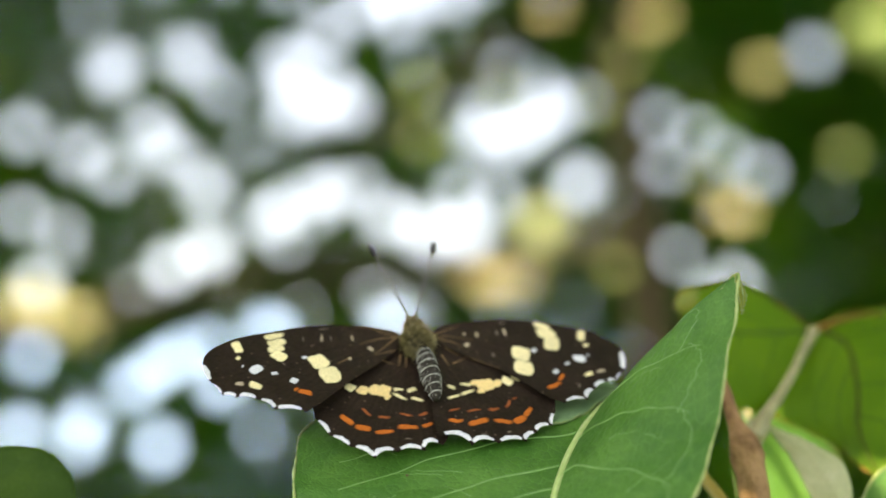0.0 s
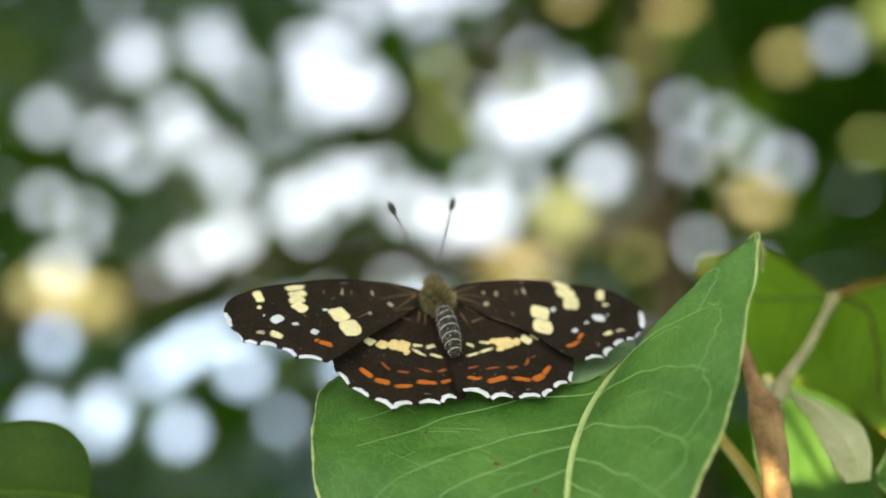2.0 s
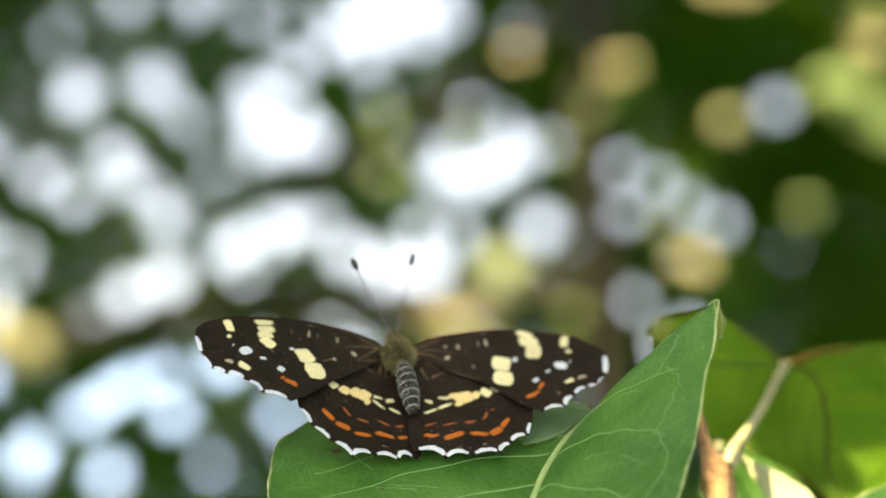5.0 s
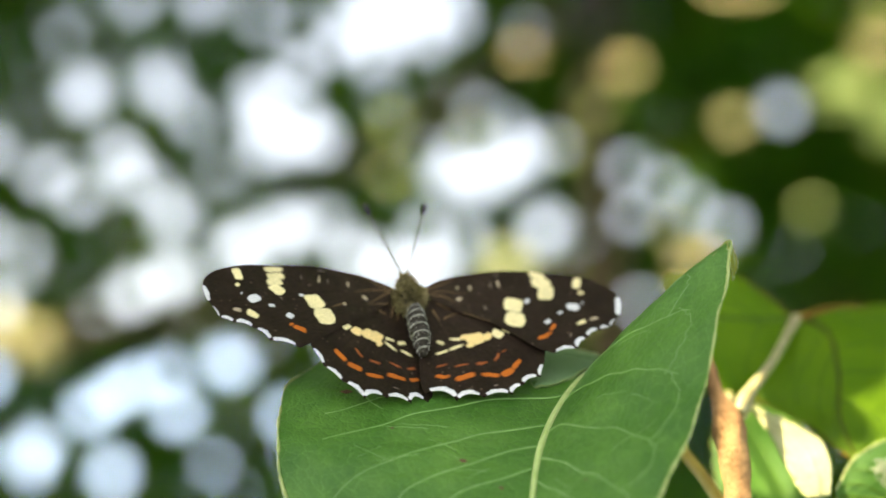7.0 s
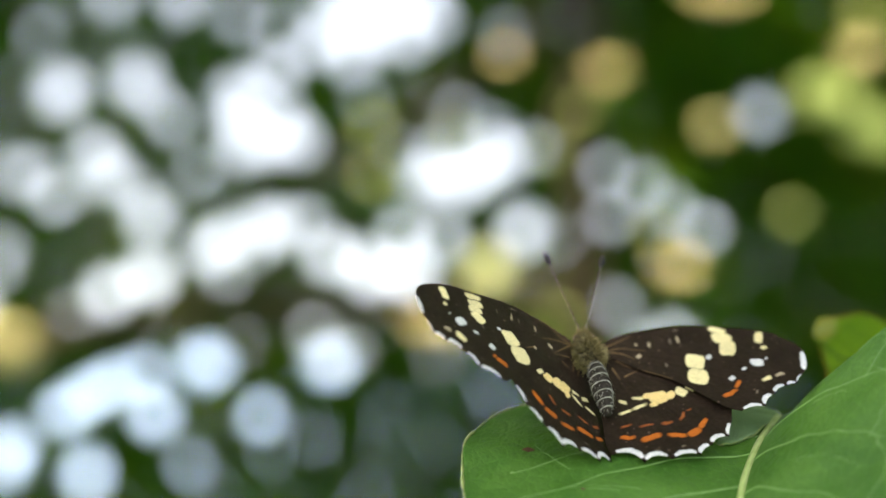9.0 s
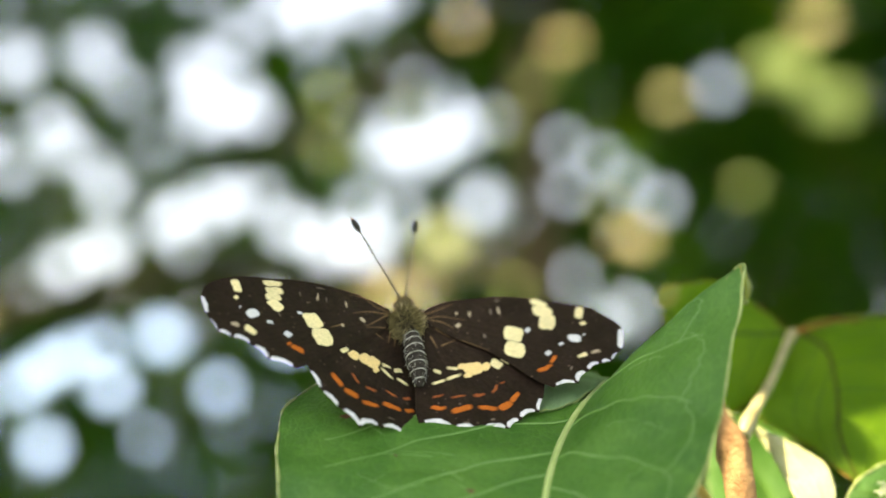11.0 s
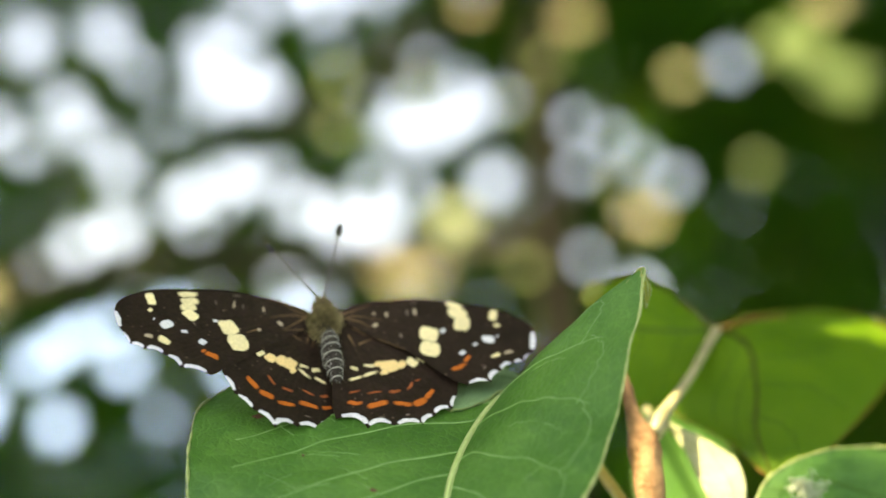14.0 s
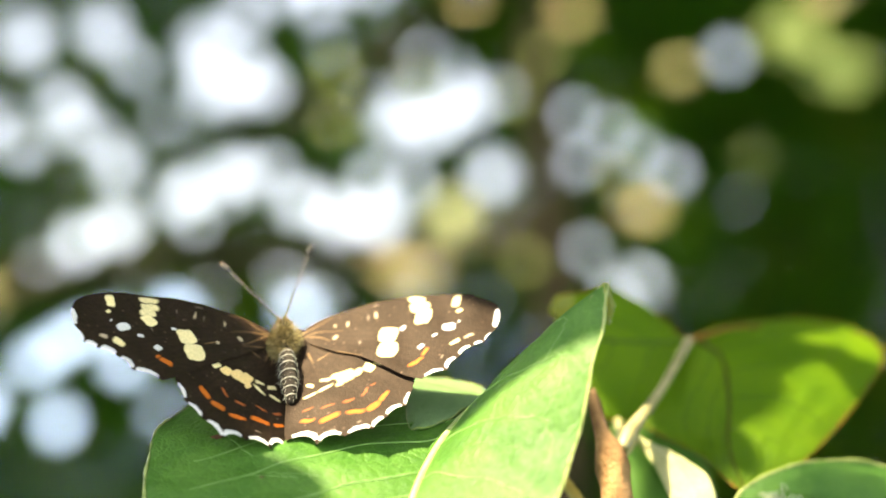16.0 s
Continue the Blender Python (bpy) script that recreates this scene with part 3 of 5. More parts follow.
# Wings, in millimetres from the middle of the thorax: front margin, the teeth of the scalloped margin with the depth of each bay and of
# its white fringe, hind margin; spots as x, y, half length, half width, turn; pale lines.
CREAM, BUFF, WHITE, ORANGE, RUST, TAN, DIM = (0.74, 0.61, 0.33), (0.74, 0.52, 0.23), (0.60, 0.58, 0.58), (0.46, 0.115, 0.018), (0.26, 0.070, 0.022), (0.40, 0.31, 0.21), (0.15, 0.115, 0.09)
BROWN = (0.0115, 0.0068, 0.0046)
FORE_LEFT = {
    "bays": (-0.25, 0.12, 0.25, 0.34, 0.34, 0.36), "white": (0.60, 0.22, 0.50, 0.56, 0.58, 0.58),
    "front": [(-1.5, 1.3), (-2.2, 1.7), (-3.3, 2.0), (-5.0, 2.3), (-7.2, 2.3), (-9.4, 2.0), (-11.6, 1.6), (-13.8, 1.0), (-15.9, 0.4), (-17.8, -0.4), (-19.3, -1.3), (-20.2, -2.4), (-20.5, -3.3)],
    "teeth": [(-20.5, -3.3), (-20.0, -5.9), (-19.2, -7.4), (-18.0, -7.7), (-16.3, -8.1), (-15.0, -9.4), (-12.3, -9.6)],
    "back": [(-12.3, -9.6), (-11.0, -8.5), (-8.6, -6.3), (-5.5, -3.6), (-2.6, -0.9)],
    "spots": {
        CREAM: [(-17.28, -1.31, 0.79, 0.43, 102), (-17.33, -2.70, 0.30, 0.23, 52), (-13.79, 0.40, 1.00, 0.35, -163), (-13.64, -0.45, 0.88, 0.45, -162), (-13.80, -1.34, 0.81, 0.49, -164), (-13.62, -2.32, 0.71, 0.63, 135), (-10.18, -2.90, 0.90, 0.86, 116), (-9.38, -4.62, 1.00, 0.90, 102), (-16.23, -6.25, 0.59, 0.38, 152)],
        WHITE: [(-15.94, -4.21, 0.67, 0.49, -136), (-14.38, -4.70, 0.31, 0.23, -168), (-12.78, -5.56, 0.39, 0.37, 67), (-17.05, -3.81, 0.23, 0.12, 78), (-11.37, -2.43, 0.33, 0.19, -165)],
        TAN: [(-17.55, -6.03, 0.45, 0.26, -176), (-9.39, 0.33, 0.66, 0.13, -98), (-6.53, 0.54, 0.46, 0.14, 91), (-5.04, -0.79, 0.37, 0.25, 141), (-7.23, -2.39, 0.25, 0.20, 74)],
        DIM: [(-8.55, 0.28, 0.40, 0.11, -94), (-9.05, 1.50, 0.50, 0.12, -171), (-11.17, 0.02, 0.33, 0.10, -100), (-13.40, -3.37, 0.34, 0.11, 124)],
        ORANGE: [(-11.97, -7.03, 0.68, 0.31, 164), (-12.73, -6.67, 0.28, 0.16, -123)],
    },
    "lines": [((-1.7, 1.1), (-3.3, 1.4), (-4.5, 2.1), (-5.9, 2.1)), ((-2.3, 0.9), (-4.3, 0.5), (-5.9, -0.3)), ((-2.3, 0.8), (-4.6, -1.4)), ((-1.7, -1.0), (-3.1, -1.1), (-4.7, -1.6)), ((-7.1, -2.2), (-8.5, -3.2))],
}
FORE_RIGHT = {
    "bays": (-0.40, 0.15, 0.15, 0.28, 0.30, 0.30), "white": (0.68, 0.22, 0.42, 0.50, 0.54, 0.50),
    "front": [(-0.9, 0.8), (-1.8, 1.7), (-3.5, 2.4), (-5.5, 2.6), (-7.2, 2.7), (-9.4, 2.5), (-11.5, 2.2), (-13.4, 1.8), (-15.0, 1.3), (-16.2, 0.8), (-17.0, 0.5), (-17.5, -0.1), (-18.5, -0.9), (-19.0, -1.6)],
    "teeth": [(-19.0, -1.6), (-18.1, -5.1), (-17.1, -6.3), (-16.1, -6.5), (-14.7, -7.4), (-13.4, -8.9), (-11.1, -9.1)],
    "back": [(-11.1, -9.1), (-9.7, -8.1), (-7.6, -5.8), (-5.7, -3.9), (-3.7, -2.4), (-1.7, -0.7)],
    "spots": {
        CREAM: [(-12.03, 1.58, 0.85, 0.41, -160), (-12.16, 0.48, 0.91, 0.69, -169), (-12.31, -0.93, 1.05, 0.73, 110), (-15.53, 0.03, 0.79, 0.43, 113), (-15.60, -1.38, 0.34, 0.26, 148), (-8.88, -2.26, 0.93, 0.88, 106), (-8.60, -4.24, 0.99, 0.93, 110), (-14.58, -5.36, 0.55, 0.28, 160)],
        WHITE: [(-14.36, -3.20, 0.63, 0.51, -166), (-12.99, -3.87, 0.29, 0.22, 155), (-11.54, -4.84, 0.35, 0.29, 144), (-15.34, -2.76, 0.22, 0.15, 125), (-10.27, -1.83, 0.32, 0.25, 137)],
        TAN: [(-15.91, -5.03, 0.48, 0.22, 166), (-4.28, 0.92, 0.22, 0.16, 118), (-5.38, 0.72, 0.47, 0.17, 95), (-8.11, 0.79, 0.54, 0.18, -89), (-4.09, -0.70, 0.39, 0.22, 136)],
        DIM: [(-7.32, 0.74, 0.46, 0.15, -89), (-8.19, 2.12, 0.39, 0.13, -180), (-6.20, -2.23, 0.34, 0.19, -93), (-13.20, -6.94, 0.32, 0.16, 112)],
        ORANGE: [(-10.83, -6.68, 0.89, 0.26, 155), (-11.85, -5.64, 0.60, 0.22, 135)],
    },
    "lines": [((-1.2, 0.9), (-2.4, 1.3), (-4.0, 2.1)), ((-1.3, 0.3), (-2.7, 0.5), (-4.8, 0.0)), ((-1.8, 0.1), (-2.8, -0.3), (-3.6, -1.0)), ((-1.0, -1.3), (-2.2, -1.4)), ((-2.9, -2.2), (-4.6, -3.0), (-6.2, -4.2))],
}
HIND_LEFT = {
    "bays": (0.12, 0.16, 0.36, 0.62, 0.58, 0.85), "white": (0.50, 0.55, 0.60, 0.60, 0.58, 0.60),
    "front": [(-0.8, 1.6), (-4.6, -0.2), (-8.6, -3.0), (-10.7, -6.3), (-10.8, -9.4)],
    "teeth": [(-10.8, -9.4), (-9.8, -11.6), (-8.1, -13.1), (-6.2, -14.6), (-4.1, -13.8), (-1.7, -13.7), (-0.1, -13.0)],
    "back": [(-0.1, -13.0), (0.6, -11.6), (0.5, -9.1), (0.5, -6.9), (0.4, -3.8), (0.2, -0.7)],
    "spots": {
        CREAM: [(-7.31, -5.59, 0.50, 0.50, 50), (-3.05, -5.84, 0.53, 0.22, -170), (-3.07, -6.75, 0.78, 0.22, 144), (-1.82, -5.86, 0.49, 0.29, -162), (-1.49, -7.12, 0.65, 0.23, 160)],
        BUFF: [(-6.23, -5.91, 0.55, 0.49, 56), (-5.16, -5.94, 0.65, 0.54, -148), (-4.36, -6.05, 0.78, 0.59, 68), (-4.11, -6.87, 0.38, 0.24, -132)],
        ORANGE: [(-8.05, -9.62, 0.82, 0.33, 129), (-6.78, -10.65, 0.73, 0.37, 164), (-4.96, -11.15, 0.92, 0.26, -170), (-2.84, -10.64, 0.94, 0.29, 176), (-1.04, -10.35, 0.59, 0.25, -147)],
        RUST: [(-6.25, -8.67, 0.57, 0.19, 123), (-4.73, -9.33, 0.54, 0.19, 171), (-2.78, -9.11, 0.69, 0.17, 164), (-1.25, -9.04, 0.51, 0.17, -155)],
        DIM: [(-2.94, -12.07, 0.39, 0.11, 175)],
    },
    "lines": [((-2.2, -1.2), (-2.5, -2.6)), ((-3.9, -1.9), (-3.0, -2.4)), ((-1.7, -1.6), (-1.9, -2.8))],
}
HIND_RIGHT = {
    "bays": (0.10, 0.42, 0.30, 0.52, 0.72, 0.95), "white": (0.42, 0.58, 0.55, 0.60, 0.62, 0.74),
    "front": [(-0.6, 1.6), (-3.8, 0.0), (-7.2, -2.8), (-9.6, -6.1), (-9.6, -8.7), (-8.8, -10.8)],
    "teeth": [(-8.8, -10.8), (-7.8, -12.5), (-6.0, -13.1), (-4.6, -14.0), (-2.1, -13.7), (0.4, -13.6), (2.8, -12.0)],
    "back": [(2.8, -12.0), (2.7, -10.6), (2.2, -8.5), (1.6, -6.3), (0.7, -3.4), (0.3, -1.0)],
    "spots": {
        CREAM: [(-6.98, -5.92, 0.46, 0.37, -137), (-5.96, -6.19, 0.57, 0.49, -133), (-2.02, -5.95, 0.58, 0.23, -171), (-0.58, -6.09, 0.40, 0.24, -150), (-1.73, -6.99, 0.84, 0.22, 166), (-0.27, -7.35, 0.71, 0.20, 166)],
        BUFF: [(-4.87, -6.37, 0.54, 0.41, 151), (-3.74, -6.39, 0.87, 0.68, 173), (-3.00, -5.99, 0.56, 0.41, -151), (-3.03, -7.07, 0.39, 0.29, 166)],
        ORANGE: [(0.57, -10.14, 0.71, 0.26, -167), (-1.35, -10.76, 1.06, 0.34, 174), (-3.59, -11.05, 0.92, 0.28, -167), (-5.22, -11.11, 0.74, 0.38, 159), (-6.35, -10.29, 0.77, 0.26, 136)],
        RUST: [(0.28, -8.93, 0.62, 0.15, 173), (-1.49, -9.30, 0.70, 0.16, -178), (-3.35, -9.46, 0.66, 0.19, 179), (-4.90, -9.05, 0.62, 0.18, 133), (-5.79, -8.40, 0.35, 0.12, 171)],
        DIM: [(-1.27, -12.35, 0.36, 0.11, -174), (-3.62, -12.44, 0.22, 0.14, 175)],
    },
    "lines": [((-1.2, -1.8), (-1.4, -3.2)), ((-1.9, -1.0), (-2.8, -2.1)), ((-1.9, -3.0), (-3.2, -2.6))],
}


def line2(ctrl, n, closed=False):
    """Points along a smooth plane line."""
    pts = [(x, y, 0) for x, y in ctrl]
    if closed:
        pts = [pts[-1], *pts, pts[0], pts[1]]
        full = smooth_line(pts, (len(ctrl) + 2) * n)
        return np.array([(p.x, p.y) for p in full[n : -n]])
    return np.array([(p.x, p.y) for p in smooth_line(pts, n)])


def wing_mesh(name, shape, mirror, camber, step=0.065):
    """A wing as a fine sheet with a scalloped outer edge and coloured scales."""
    front, back = line2(shape["front"], 120), line2(shape["back"], 60)
    middle = np.concatenate([front, back]).mean(0)
    bays = []
    for p0, p1, depth in zip(shape["teeth"], shape["teeth"][1:], shape["bays"]):
        p0, p1 = np.array(p0), np.array(p1)
        inward = np.array([-(p1 - p0)[1], (p1 - p0)[0]]) / np.linalg.norm(p1 - p0)
        if (middle - p0) @ inward < 0:
            inward = -inward
        f = np.linspace(0, 1, 24)[:, None]
        bays.append(p0 + (p1 - p0) * f + inward * depth * np.sin(np.pi * f) ** 0.75)
    out = np.concatenate([front[:-1]] + [b[:-1] for b in bays] + [back])
    lo, hi = out.min(0) - step, out.max(0) + step
    nx, ny = (np.ceil((hi - lo) / step)).astype(int)
    gx, gy = np.meshgrid(lo[0] + step * np.arange(nx + 1), lo[1] + step * np.arange(ny + 1), indexing="ij")
    p = np.stack([gx.ravel(), gy.ravel()], 1)

    def inside(q):
        hit = np.zeros(len(q), bool)
        for (x1, y1), (x2, y2) in zip(out, np.roll(out, -1, 0)):
            if y1 != y2:
                cross = ((y1 > q[:, 1]) != (y2 > q[:, 1])) & (q[:, 0] < (x2 - x1) * (q[:, 1] - y1) / (y2 - y1) + x1)
                hit ^= cross
        return hit

    def far(q, pts):
        """Distance to a line of points, and the nearest one's number."""
        best, which = np.full(len(q), 1e9), np.zeros(len(q), int)
        for k in range(0, len(q), 20000):
            d = ((q[k : k + 20000, None] - pts[None]) ** 2).sum(2)
            which[k : k + 20000] = d.argmin(1)
            best[k : k + 20000] = np.sqrt(d.min(1))
        return best, which

    ids = np.arange((nx + 1) * (ny + 1)).reshape(nx + 1, ny + 1)
    quads = np.stack([ids[:-1, :-1], ids[1:, :-1], ids[1:, 1:], ids[:-1, 1:]], -1).reshape(-1, 4)
    keep = inside(p[quads].mean(1))
    uses = np.bincount(quads[keep].ravel(), minlength=len(p))
    rim = (uses > 0) & (uses < 4)
    dense = np.concatenate([np.linspace(out[i], out[(i + 1) % len(out)], 3, endpoint=False) for i in range(len(out))])
    _, which = far(p[rim], dense)
    p[rim] = dense[which]
    quads = quads[keep]
    used = np.flatnonzero(uses)
    back = np.full(len(p), -1)
    back[used] = np.arange(len(used))
    q, quads = p[used], back[quads]

    # Colours.
    rng = np.random.default_rng(len(out))
    warp = np.array([[noise.noise(Vector((x * 1.6, y * 1.6, 0.0))), noise.noise(Vector((x * 1.6, y * 1.6, 7.0)))] for x, y in q]) * 0.13
    colour = np.tile(np.array(BROWN), (len(q), 1))
    tone = np.array([noise.noise(Vector((x * 0.5, y * 0.5, 3.0))) for x, y in q])
    grain = np.array([noise.noise(Vector((x * 2.4, y * 2.4, 13.0))) for x, y in q])
    colour *= (1 + 0.5 * tone + 0.45 * grain)[:, None]

    def paint(mask, tint):
        m = np.clip(mask, 0, 1)[:, None]
        colour[:] = colour * (1 - m) + np.array(tint) * m

    root = np.array(shape["front"][0])
    near = np.clip(1 - np.hypot(*(q - root).T) / 9, 0, 1)
    streak = np.array([noise.noise(Vector((x * 0.5 + y * 0.4, (y - x) * 2.2, 1.0))) for x, y in q])
    colour *= (1 + near * (0.8 + 0.8 * streak) + 0.25 * streak)[:, None]
    for k, tooth in enumerate(shape["teeth"][1:-1]):
        end = np.array(tooth)
        bow = (root + end) / 2 + np.array([0.0, 0.35])
        d, _ = far(q, line2([root, bow, end], 60))
        paint((1 - d / 0.14) * 0.8, np.array(BROWN) * 0.5)
        paint((1 - np.abs(d - 0.28) / 0.14) * 0.3, np.array(BROWN) * 1.8)
    for line in shape["lines"]:
        d, at = far(q, line2(line, 30))
        fade = 1 - at / 40
        paint((1 - d / 0.12) * 1.3 * fade, (0.20, 0.120, 0.058))
    # Stray pale scales.
    for _ in range(34):
        x, y = q[rng.integers(len(q))]
        paint((1 - np.hypot(q[:, 0] - x, q[:, 1] - y) / rng.uniform(0.09, 0.17)) * rng.uniform(0.2, 0.8), (0.15, 0.10, 0.075))
    for tint, some in shape["spots"].items():
        for x, y, r1, r2, turn in some:
            c, s = math.cos(math.radians(turn)), math.sin(math.radians(turn))
            dx, dy = (q + warp - (x, y)).T
            u, v = (dx * c + dy * s) / r1, (-dx * s + dy * c) / r2
            d = (np.abs(u) ** 3.6 + np.abs(v) ** 3.6) ** (1 / 3.6)
            paint((1.06 - d) / (0.11 / min(r1, r2)) , np.array(tint) * (1 - 0.12 * rng.random()))
    for bay, thick in zip(bays, shape["white"]):
        d, at = far(q, bay)
        along = np.sin(np.pi * at / (len(bay) - 1))
        uneven = 1 + 0.25 * np.array([noise.noise(Vector((x * 2.1, y * 2.1, 21.0))) for x, y in q])
        paint(np.where(along > 0.42, (thick * uneven * np.clip(along - 0.30, 0, 1) ** 0.35 - d) / 0.10, 0), WHITE)
    colour *= (1 + np.where(colour[:, 0] < 0.1, 0.12, 0.03) * rng.standard_normal(len(q)))[:, None]

    z = camber * 0.4 * np.sin(np.clip(-q[:, 0] / 19, 0, 1) * math.pi) + 0.05 * np.sin(np.hypot(*(q - root).T) * 0.9)
    lift = np.array([noise.noise(Vector((x * 0.35, y * 0.35, 5.0))) for x, y in q]) * 0.12
    co = np.stack([(q[:, 0] - HINGE[0] * -1) * mirror, q[:, 1], z + lift], 1) / 1000
    faces = quads if mirror > 0 else quads[:, ::-1]
    data = bpy.data.meshes.new(name)
    data.from_pydata(co.tolist(), [], faces.tolist())
    data.materials.append(WING)
    data.polygons.foreach_set("use_smooth", [True] * len(data.polygons))
    layer = data.color_attributes.new("pattern", "FLOAT_COLOR", "POINT")
    layer.data.foreach_set("color", np.c_[np.clip(colour, 0, 1), np.ones(len(q))].astype(np.float32).ravel())
    data.update()
    return data


HINGE = (1.1, 0.0, 0.0)
wings = {}
for side, mirror, fore, hind in (("left", 1, FORE_LEFT, HIND_LEFT), ("right", -1, FORE_RIGHT, HIND_RIGHT)):
    wings["fore", side] = part("forewing", wing_mesh("forewing", fore, mirror, 0.45), butterfly, "dark brown forewing with cream spots")
    wings["hind", side] = part("hindwing", wing_mesh("hindwing", hind, mirror, 0.2 if side == "left" else 0.45), butterfly, "dark brown hindwing with orange lines")


def mm(p):
    return Vector(p) / 1000


def hairs(centre, radii, count, length, way, material, name, label="", seed=3, turn=None):
    """Fine hairs on an ellipsoid, combed along way."""
    rng = random.Random(seed)
    verts, faces = [], []
    for _ in range(count):
        v = Vector((rng.gauss(0, 1), rng.gauss(0, 1), abs(rng.gauss(0, 1)) * 0.9 + 0.0)).normalized()
        base = Vector(centre) + Vector((v.x * radii[0], v.y * radii[1], v.z * radii[2])) * 0.96
        tip = base + (v * 0.8 + Vector(way) + Vector((rng.gauss(0, 0.3), rng.gauss(0, 0.3), rng.gauss(0, 0.3)))).normalized() * length * rng.uniform(0.5, 1.2)
        side = (tip - base).orthogonal().normalized() * 0.045
        other = (tip - base).cross(side).normalized() * 0.045
        k = len(verts)
        verts += [mm(base + side), mm(base - side * 0.5 + other), mm(base - side * 0.5 - other), mm(tip)]
        faces += [(k, k + 1, k + 3), (k + 1, k + 2, k + 3), (k + 2, k, k + 3)]
    return part(name, mesh(name, verts, faces, material, False), butterfly, label)


THORAX, HEAD = (-0.45, -0.45, 0.50), (-0.48, 1.75, 0.60)
part("thorax", mesh("thorax", *ball(mm(THORAX), [v / 1000 for v in (1.25, 2.0, 1.0)], rough=0.1), FUR_DARK), butterfly, "furry olive-brown thorax")
part("head", mesh("head", *ball(mm(HEAD), [v / 1000 for v in (0.8, 0.65, 0.7)], rough=0.1), FUR_DARK), butterfly, "small furry brown head")
hairs(THORAX, (1.25, 2.0, 1.0), 1900, 0.6, (0, -0.5, 0.1), FUR, "fur", "olive-brown fur")
hairs(THORAX, (1.3, 1.9, 1.0), 600, 0.85, (0, -0.6, 0), FUR_PALE, "fur", "buff fur", 5)
hairs(HEAD, (0.8, 0.65, 0.7), 420, 0.4, (0, 0.4, 0.1), FUR, "fur", "brown fur", 7)
for sx in (-1, 1):
    part("eye", mesh("eye", *ball(mm((HEAD[0] + sx * 0.62, HEAD[1] + 0.12, HEAD[2] + 0.05)), [v / 1000 for v in (0.36, 0.42, 0.42)]), EYE), butterfly, "brown compound eye")
    palp = smooth_line([mm((HEAD[0] + sx * 0.25, HEAD[1] + 0.5, HEAD[2] - 0.1)), mm((HEAD[0] + sx * 0.32, HEAD[1] + 1.0, HEAD[2] + 0.15)), mm((HEAD[0] + sx * 0.35, HEAD[1] + 1.3, HEAD[2] + 0.5))], 10)
    part("palp", mesh("palp", *tube(palp, [0.00024, 0.00026, 0.00027, 0.00026, 0.00024, 0.00022, 0.0002, 0.00016, 0.0001, 0.00004], 8), FUR), butterfly, "brown furry palp")

# Abdomen: a row of swollen segments with pale rings between them.
WAIST = (-0.25, -1.6, 0.75)
spine = smooth_line([mm((0, 0, 0)), mm((0.05, -2.0, 0.12)), mm((0.08, -4.4, 0.0)), mm((0.12, -6.5, -0.30))], 57)
body_r = []
for i in range(57):
    s = i / 56
    swell = (0.72 + 0.62 * math.sin(math.pi * min(1.0, 0.06 + 0.86 * s)) - 0.34 * s**4) * min(1.0, (1.04 - s) / 0.09) ** 0.5
    body_r.append(0.00069 * swell * (1 + 0.05 * math.cos(2 * math.pi * 8 * s)))
abdomen = part("abdomen", mesh("abdomen", *tube(spine, body_r, 20, 0.85), CHITIN), butterfly, "slender dark abdomen with pale rings")
for k in range(7):
    i = 8 + 7 * k
    pts = [spine[i].lerp(spine[i - 1], 0.55), spine[i].lerp(spine[i - 1], 0.3), spine[i].lerp(spine[i + 1], 0.3), spine[i].lerp(spine[i + 1], 0.55)]
    r = body_r[i]
    part("ring", mesh("ring", *tube(pts, [r * 0.97, r * 1.03, r * 1.02, r * 0.96], 20, 0.85), RING), abdomen, "pale ring of scales")

# Short pale hairs lie along the abdomen.
rng = random.Random(17)
verts, faces = [], []
for _ in range(170):
    i, a = rng.randint(4, 54), rng.uniform(-0.1, math.pi + 0.1)
    out = Vector((math.cos(a), 0, 0.85 * math.sin(a)))
    root = spine[i] + out * body_r[i] * 0.98
    end = root + (out * 0.35 + Vector((0, -1, 0)) + Vector((rng.gauss(0, 0.25), 0, rng.gauss(0, 0.2)))) * 0.00042 * rng.uniform(0.6, 1.2)
    side = (end - root).cross(out).normalized() * 0.000028
    k = len(verts)
    verts += [root + side, root - side, root + out * 0.00003, end]
    faces += [(k, k + 1, k + 3), (k + 1, k + 2, k + 3), (k + 2, k, k + 3)]
part("fuzz", mesh("fuzz", verts, faces, RING, False), abdomen, "short pale hairs")

# Antennae: banded shafts with black clubs.
antennae = {}
for side, bow in (("left", -1), ("right", 1)):
    line = smooth_line([(0, 0, 0), mm((0.10 * bow, 4.0, 0.22)), mm((0, 8.0, 0))], 61)
    ob = part("antenna", mesh("antenna", *tube(line[:54], 0.000075, 8), SHAFT), butterfly, "thin banded antenna with a black club")
    way = (line[60] - line[50]).normalized()
    club = [line[51] + way * 0.0014 * i / 12 for i in range(13)]
    part("club", mesh("club", *tube(club, [0.00009, 0.00013, 0.0002, 0.00025, 0.00028, 0.0003, 0.0003, 0.0003, 0.00029, 0.00027, 0.00024, 0.0002, 0.00014], 10), CLUB), ob, "black club")
    part("club_tip", mesh("club_tip", *ball(club[-1], (0.00014, 0.00014, 0.00014), 6, 8), CLUB_TIP), ob, "rusty tip of the club")
    for k in range(9):
        i = 5 + 5 * k
        part("band", mesh("band", *tube(line[i : i + 3], 0.00008, 8), CHITIN), ob)
    antennae[side] = ob

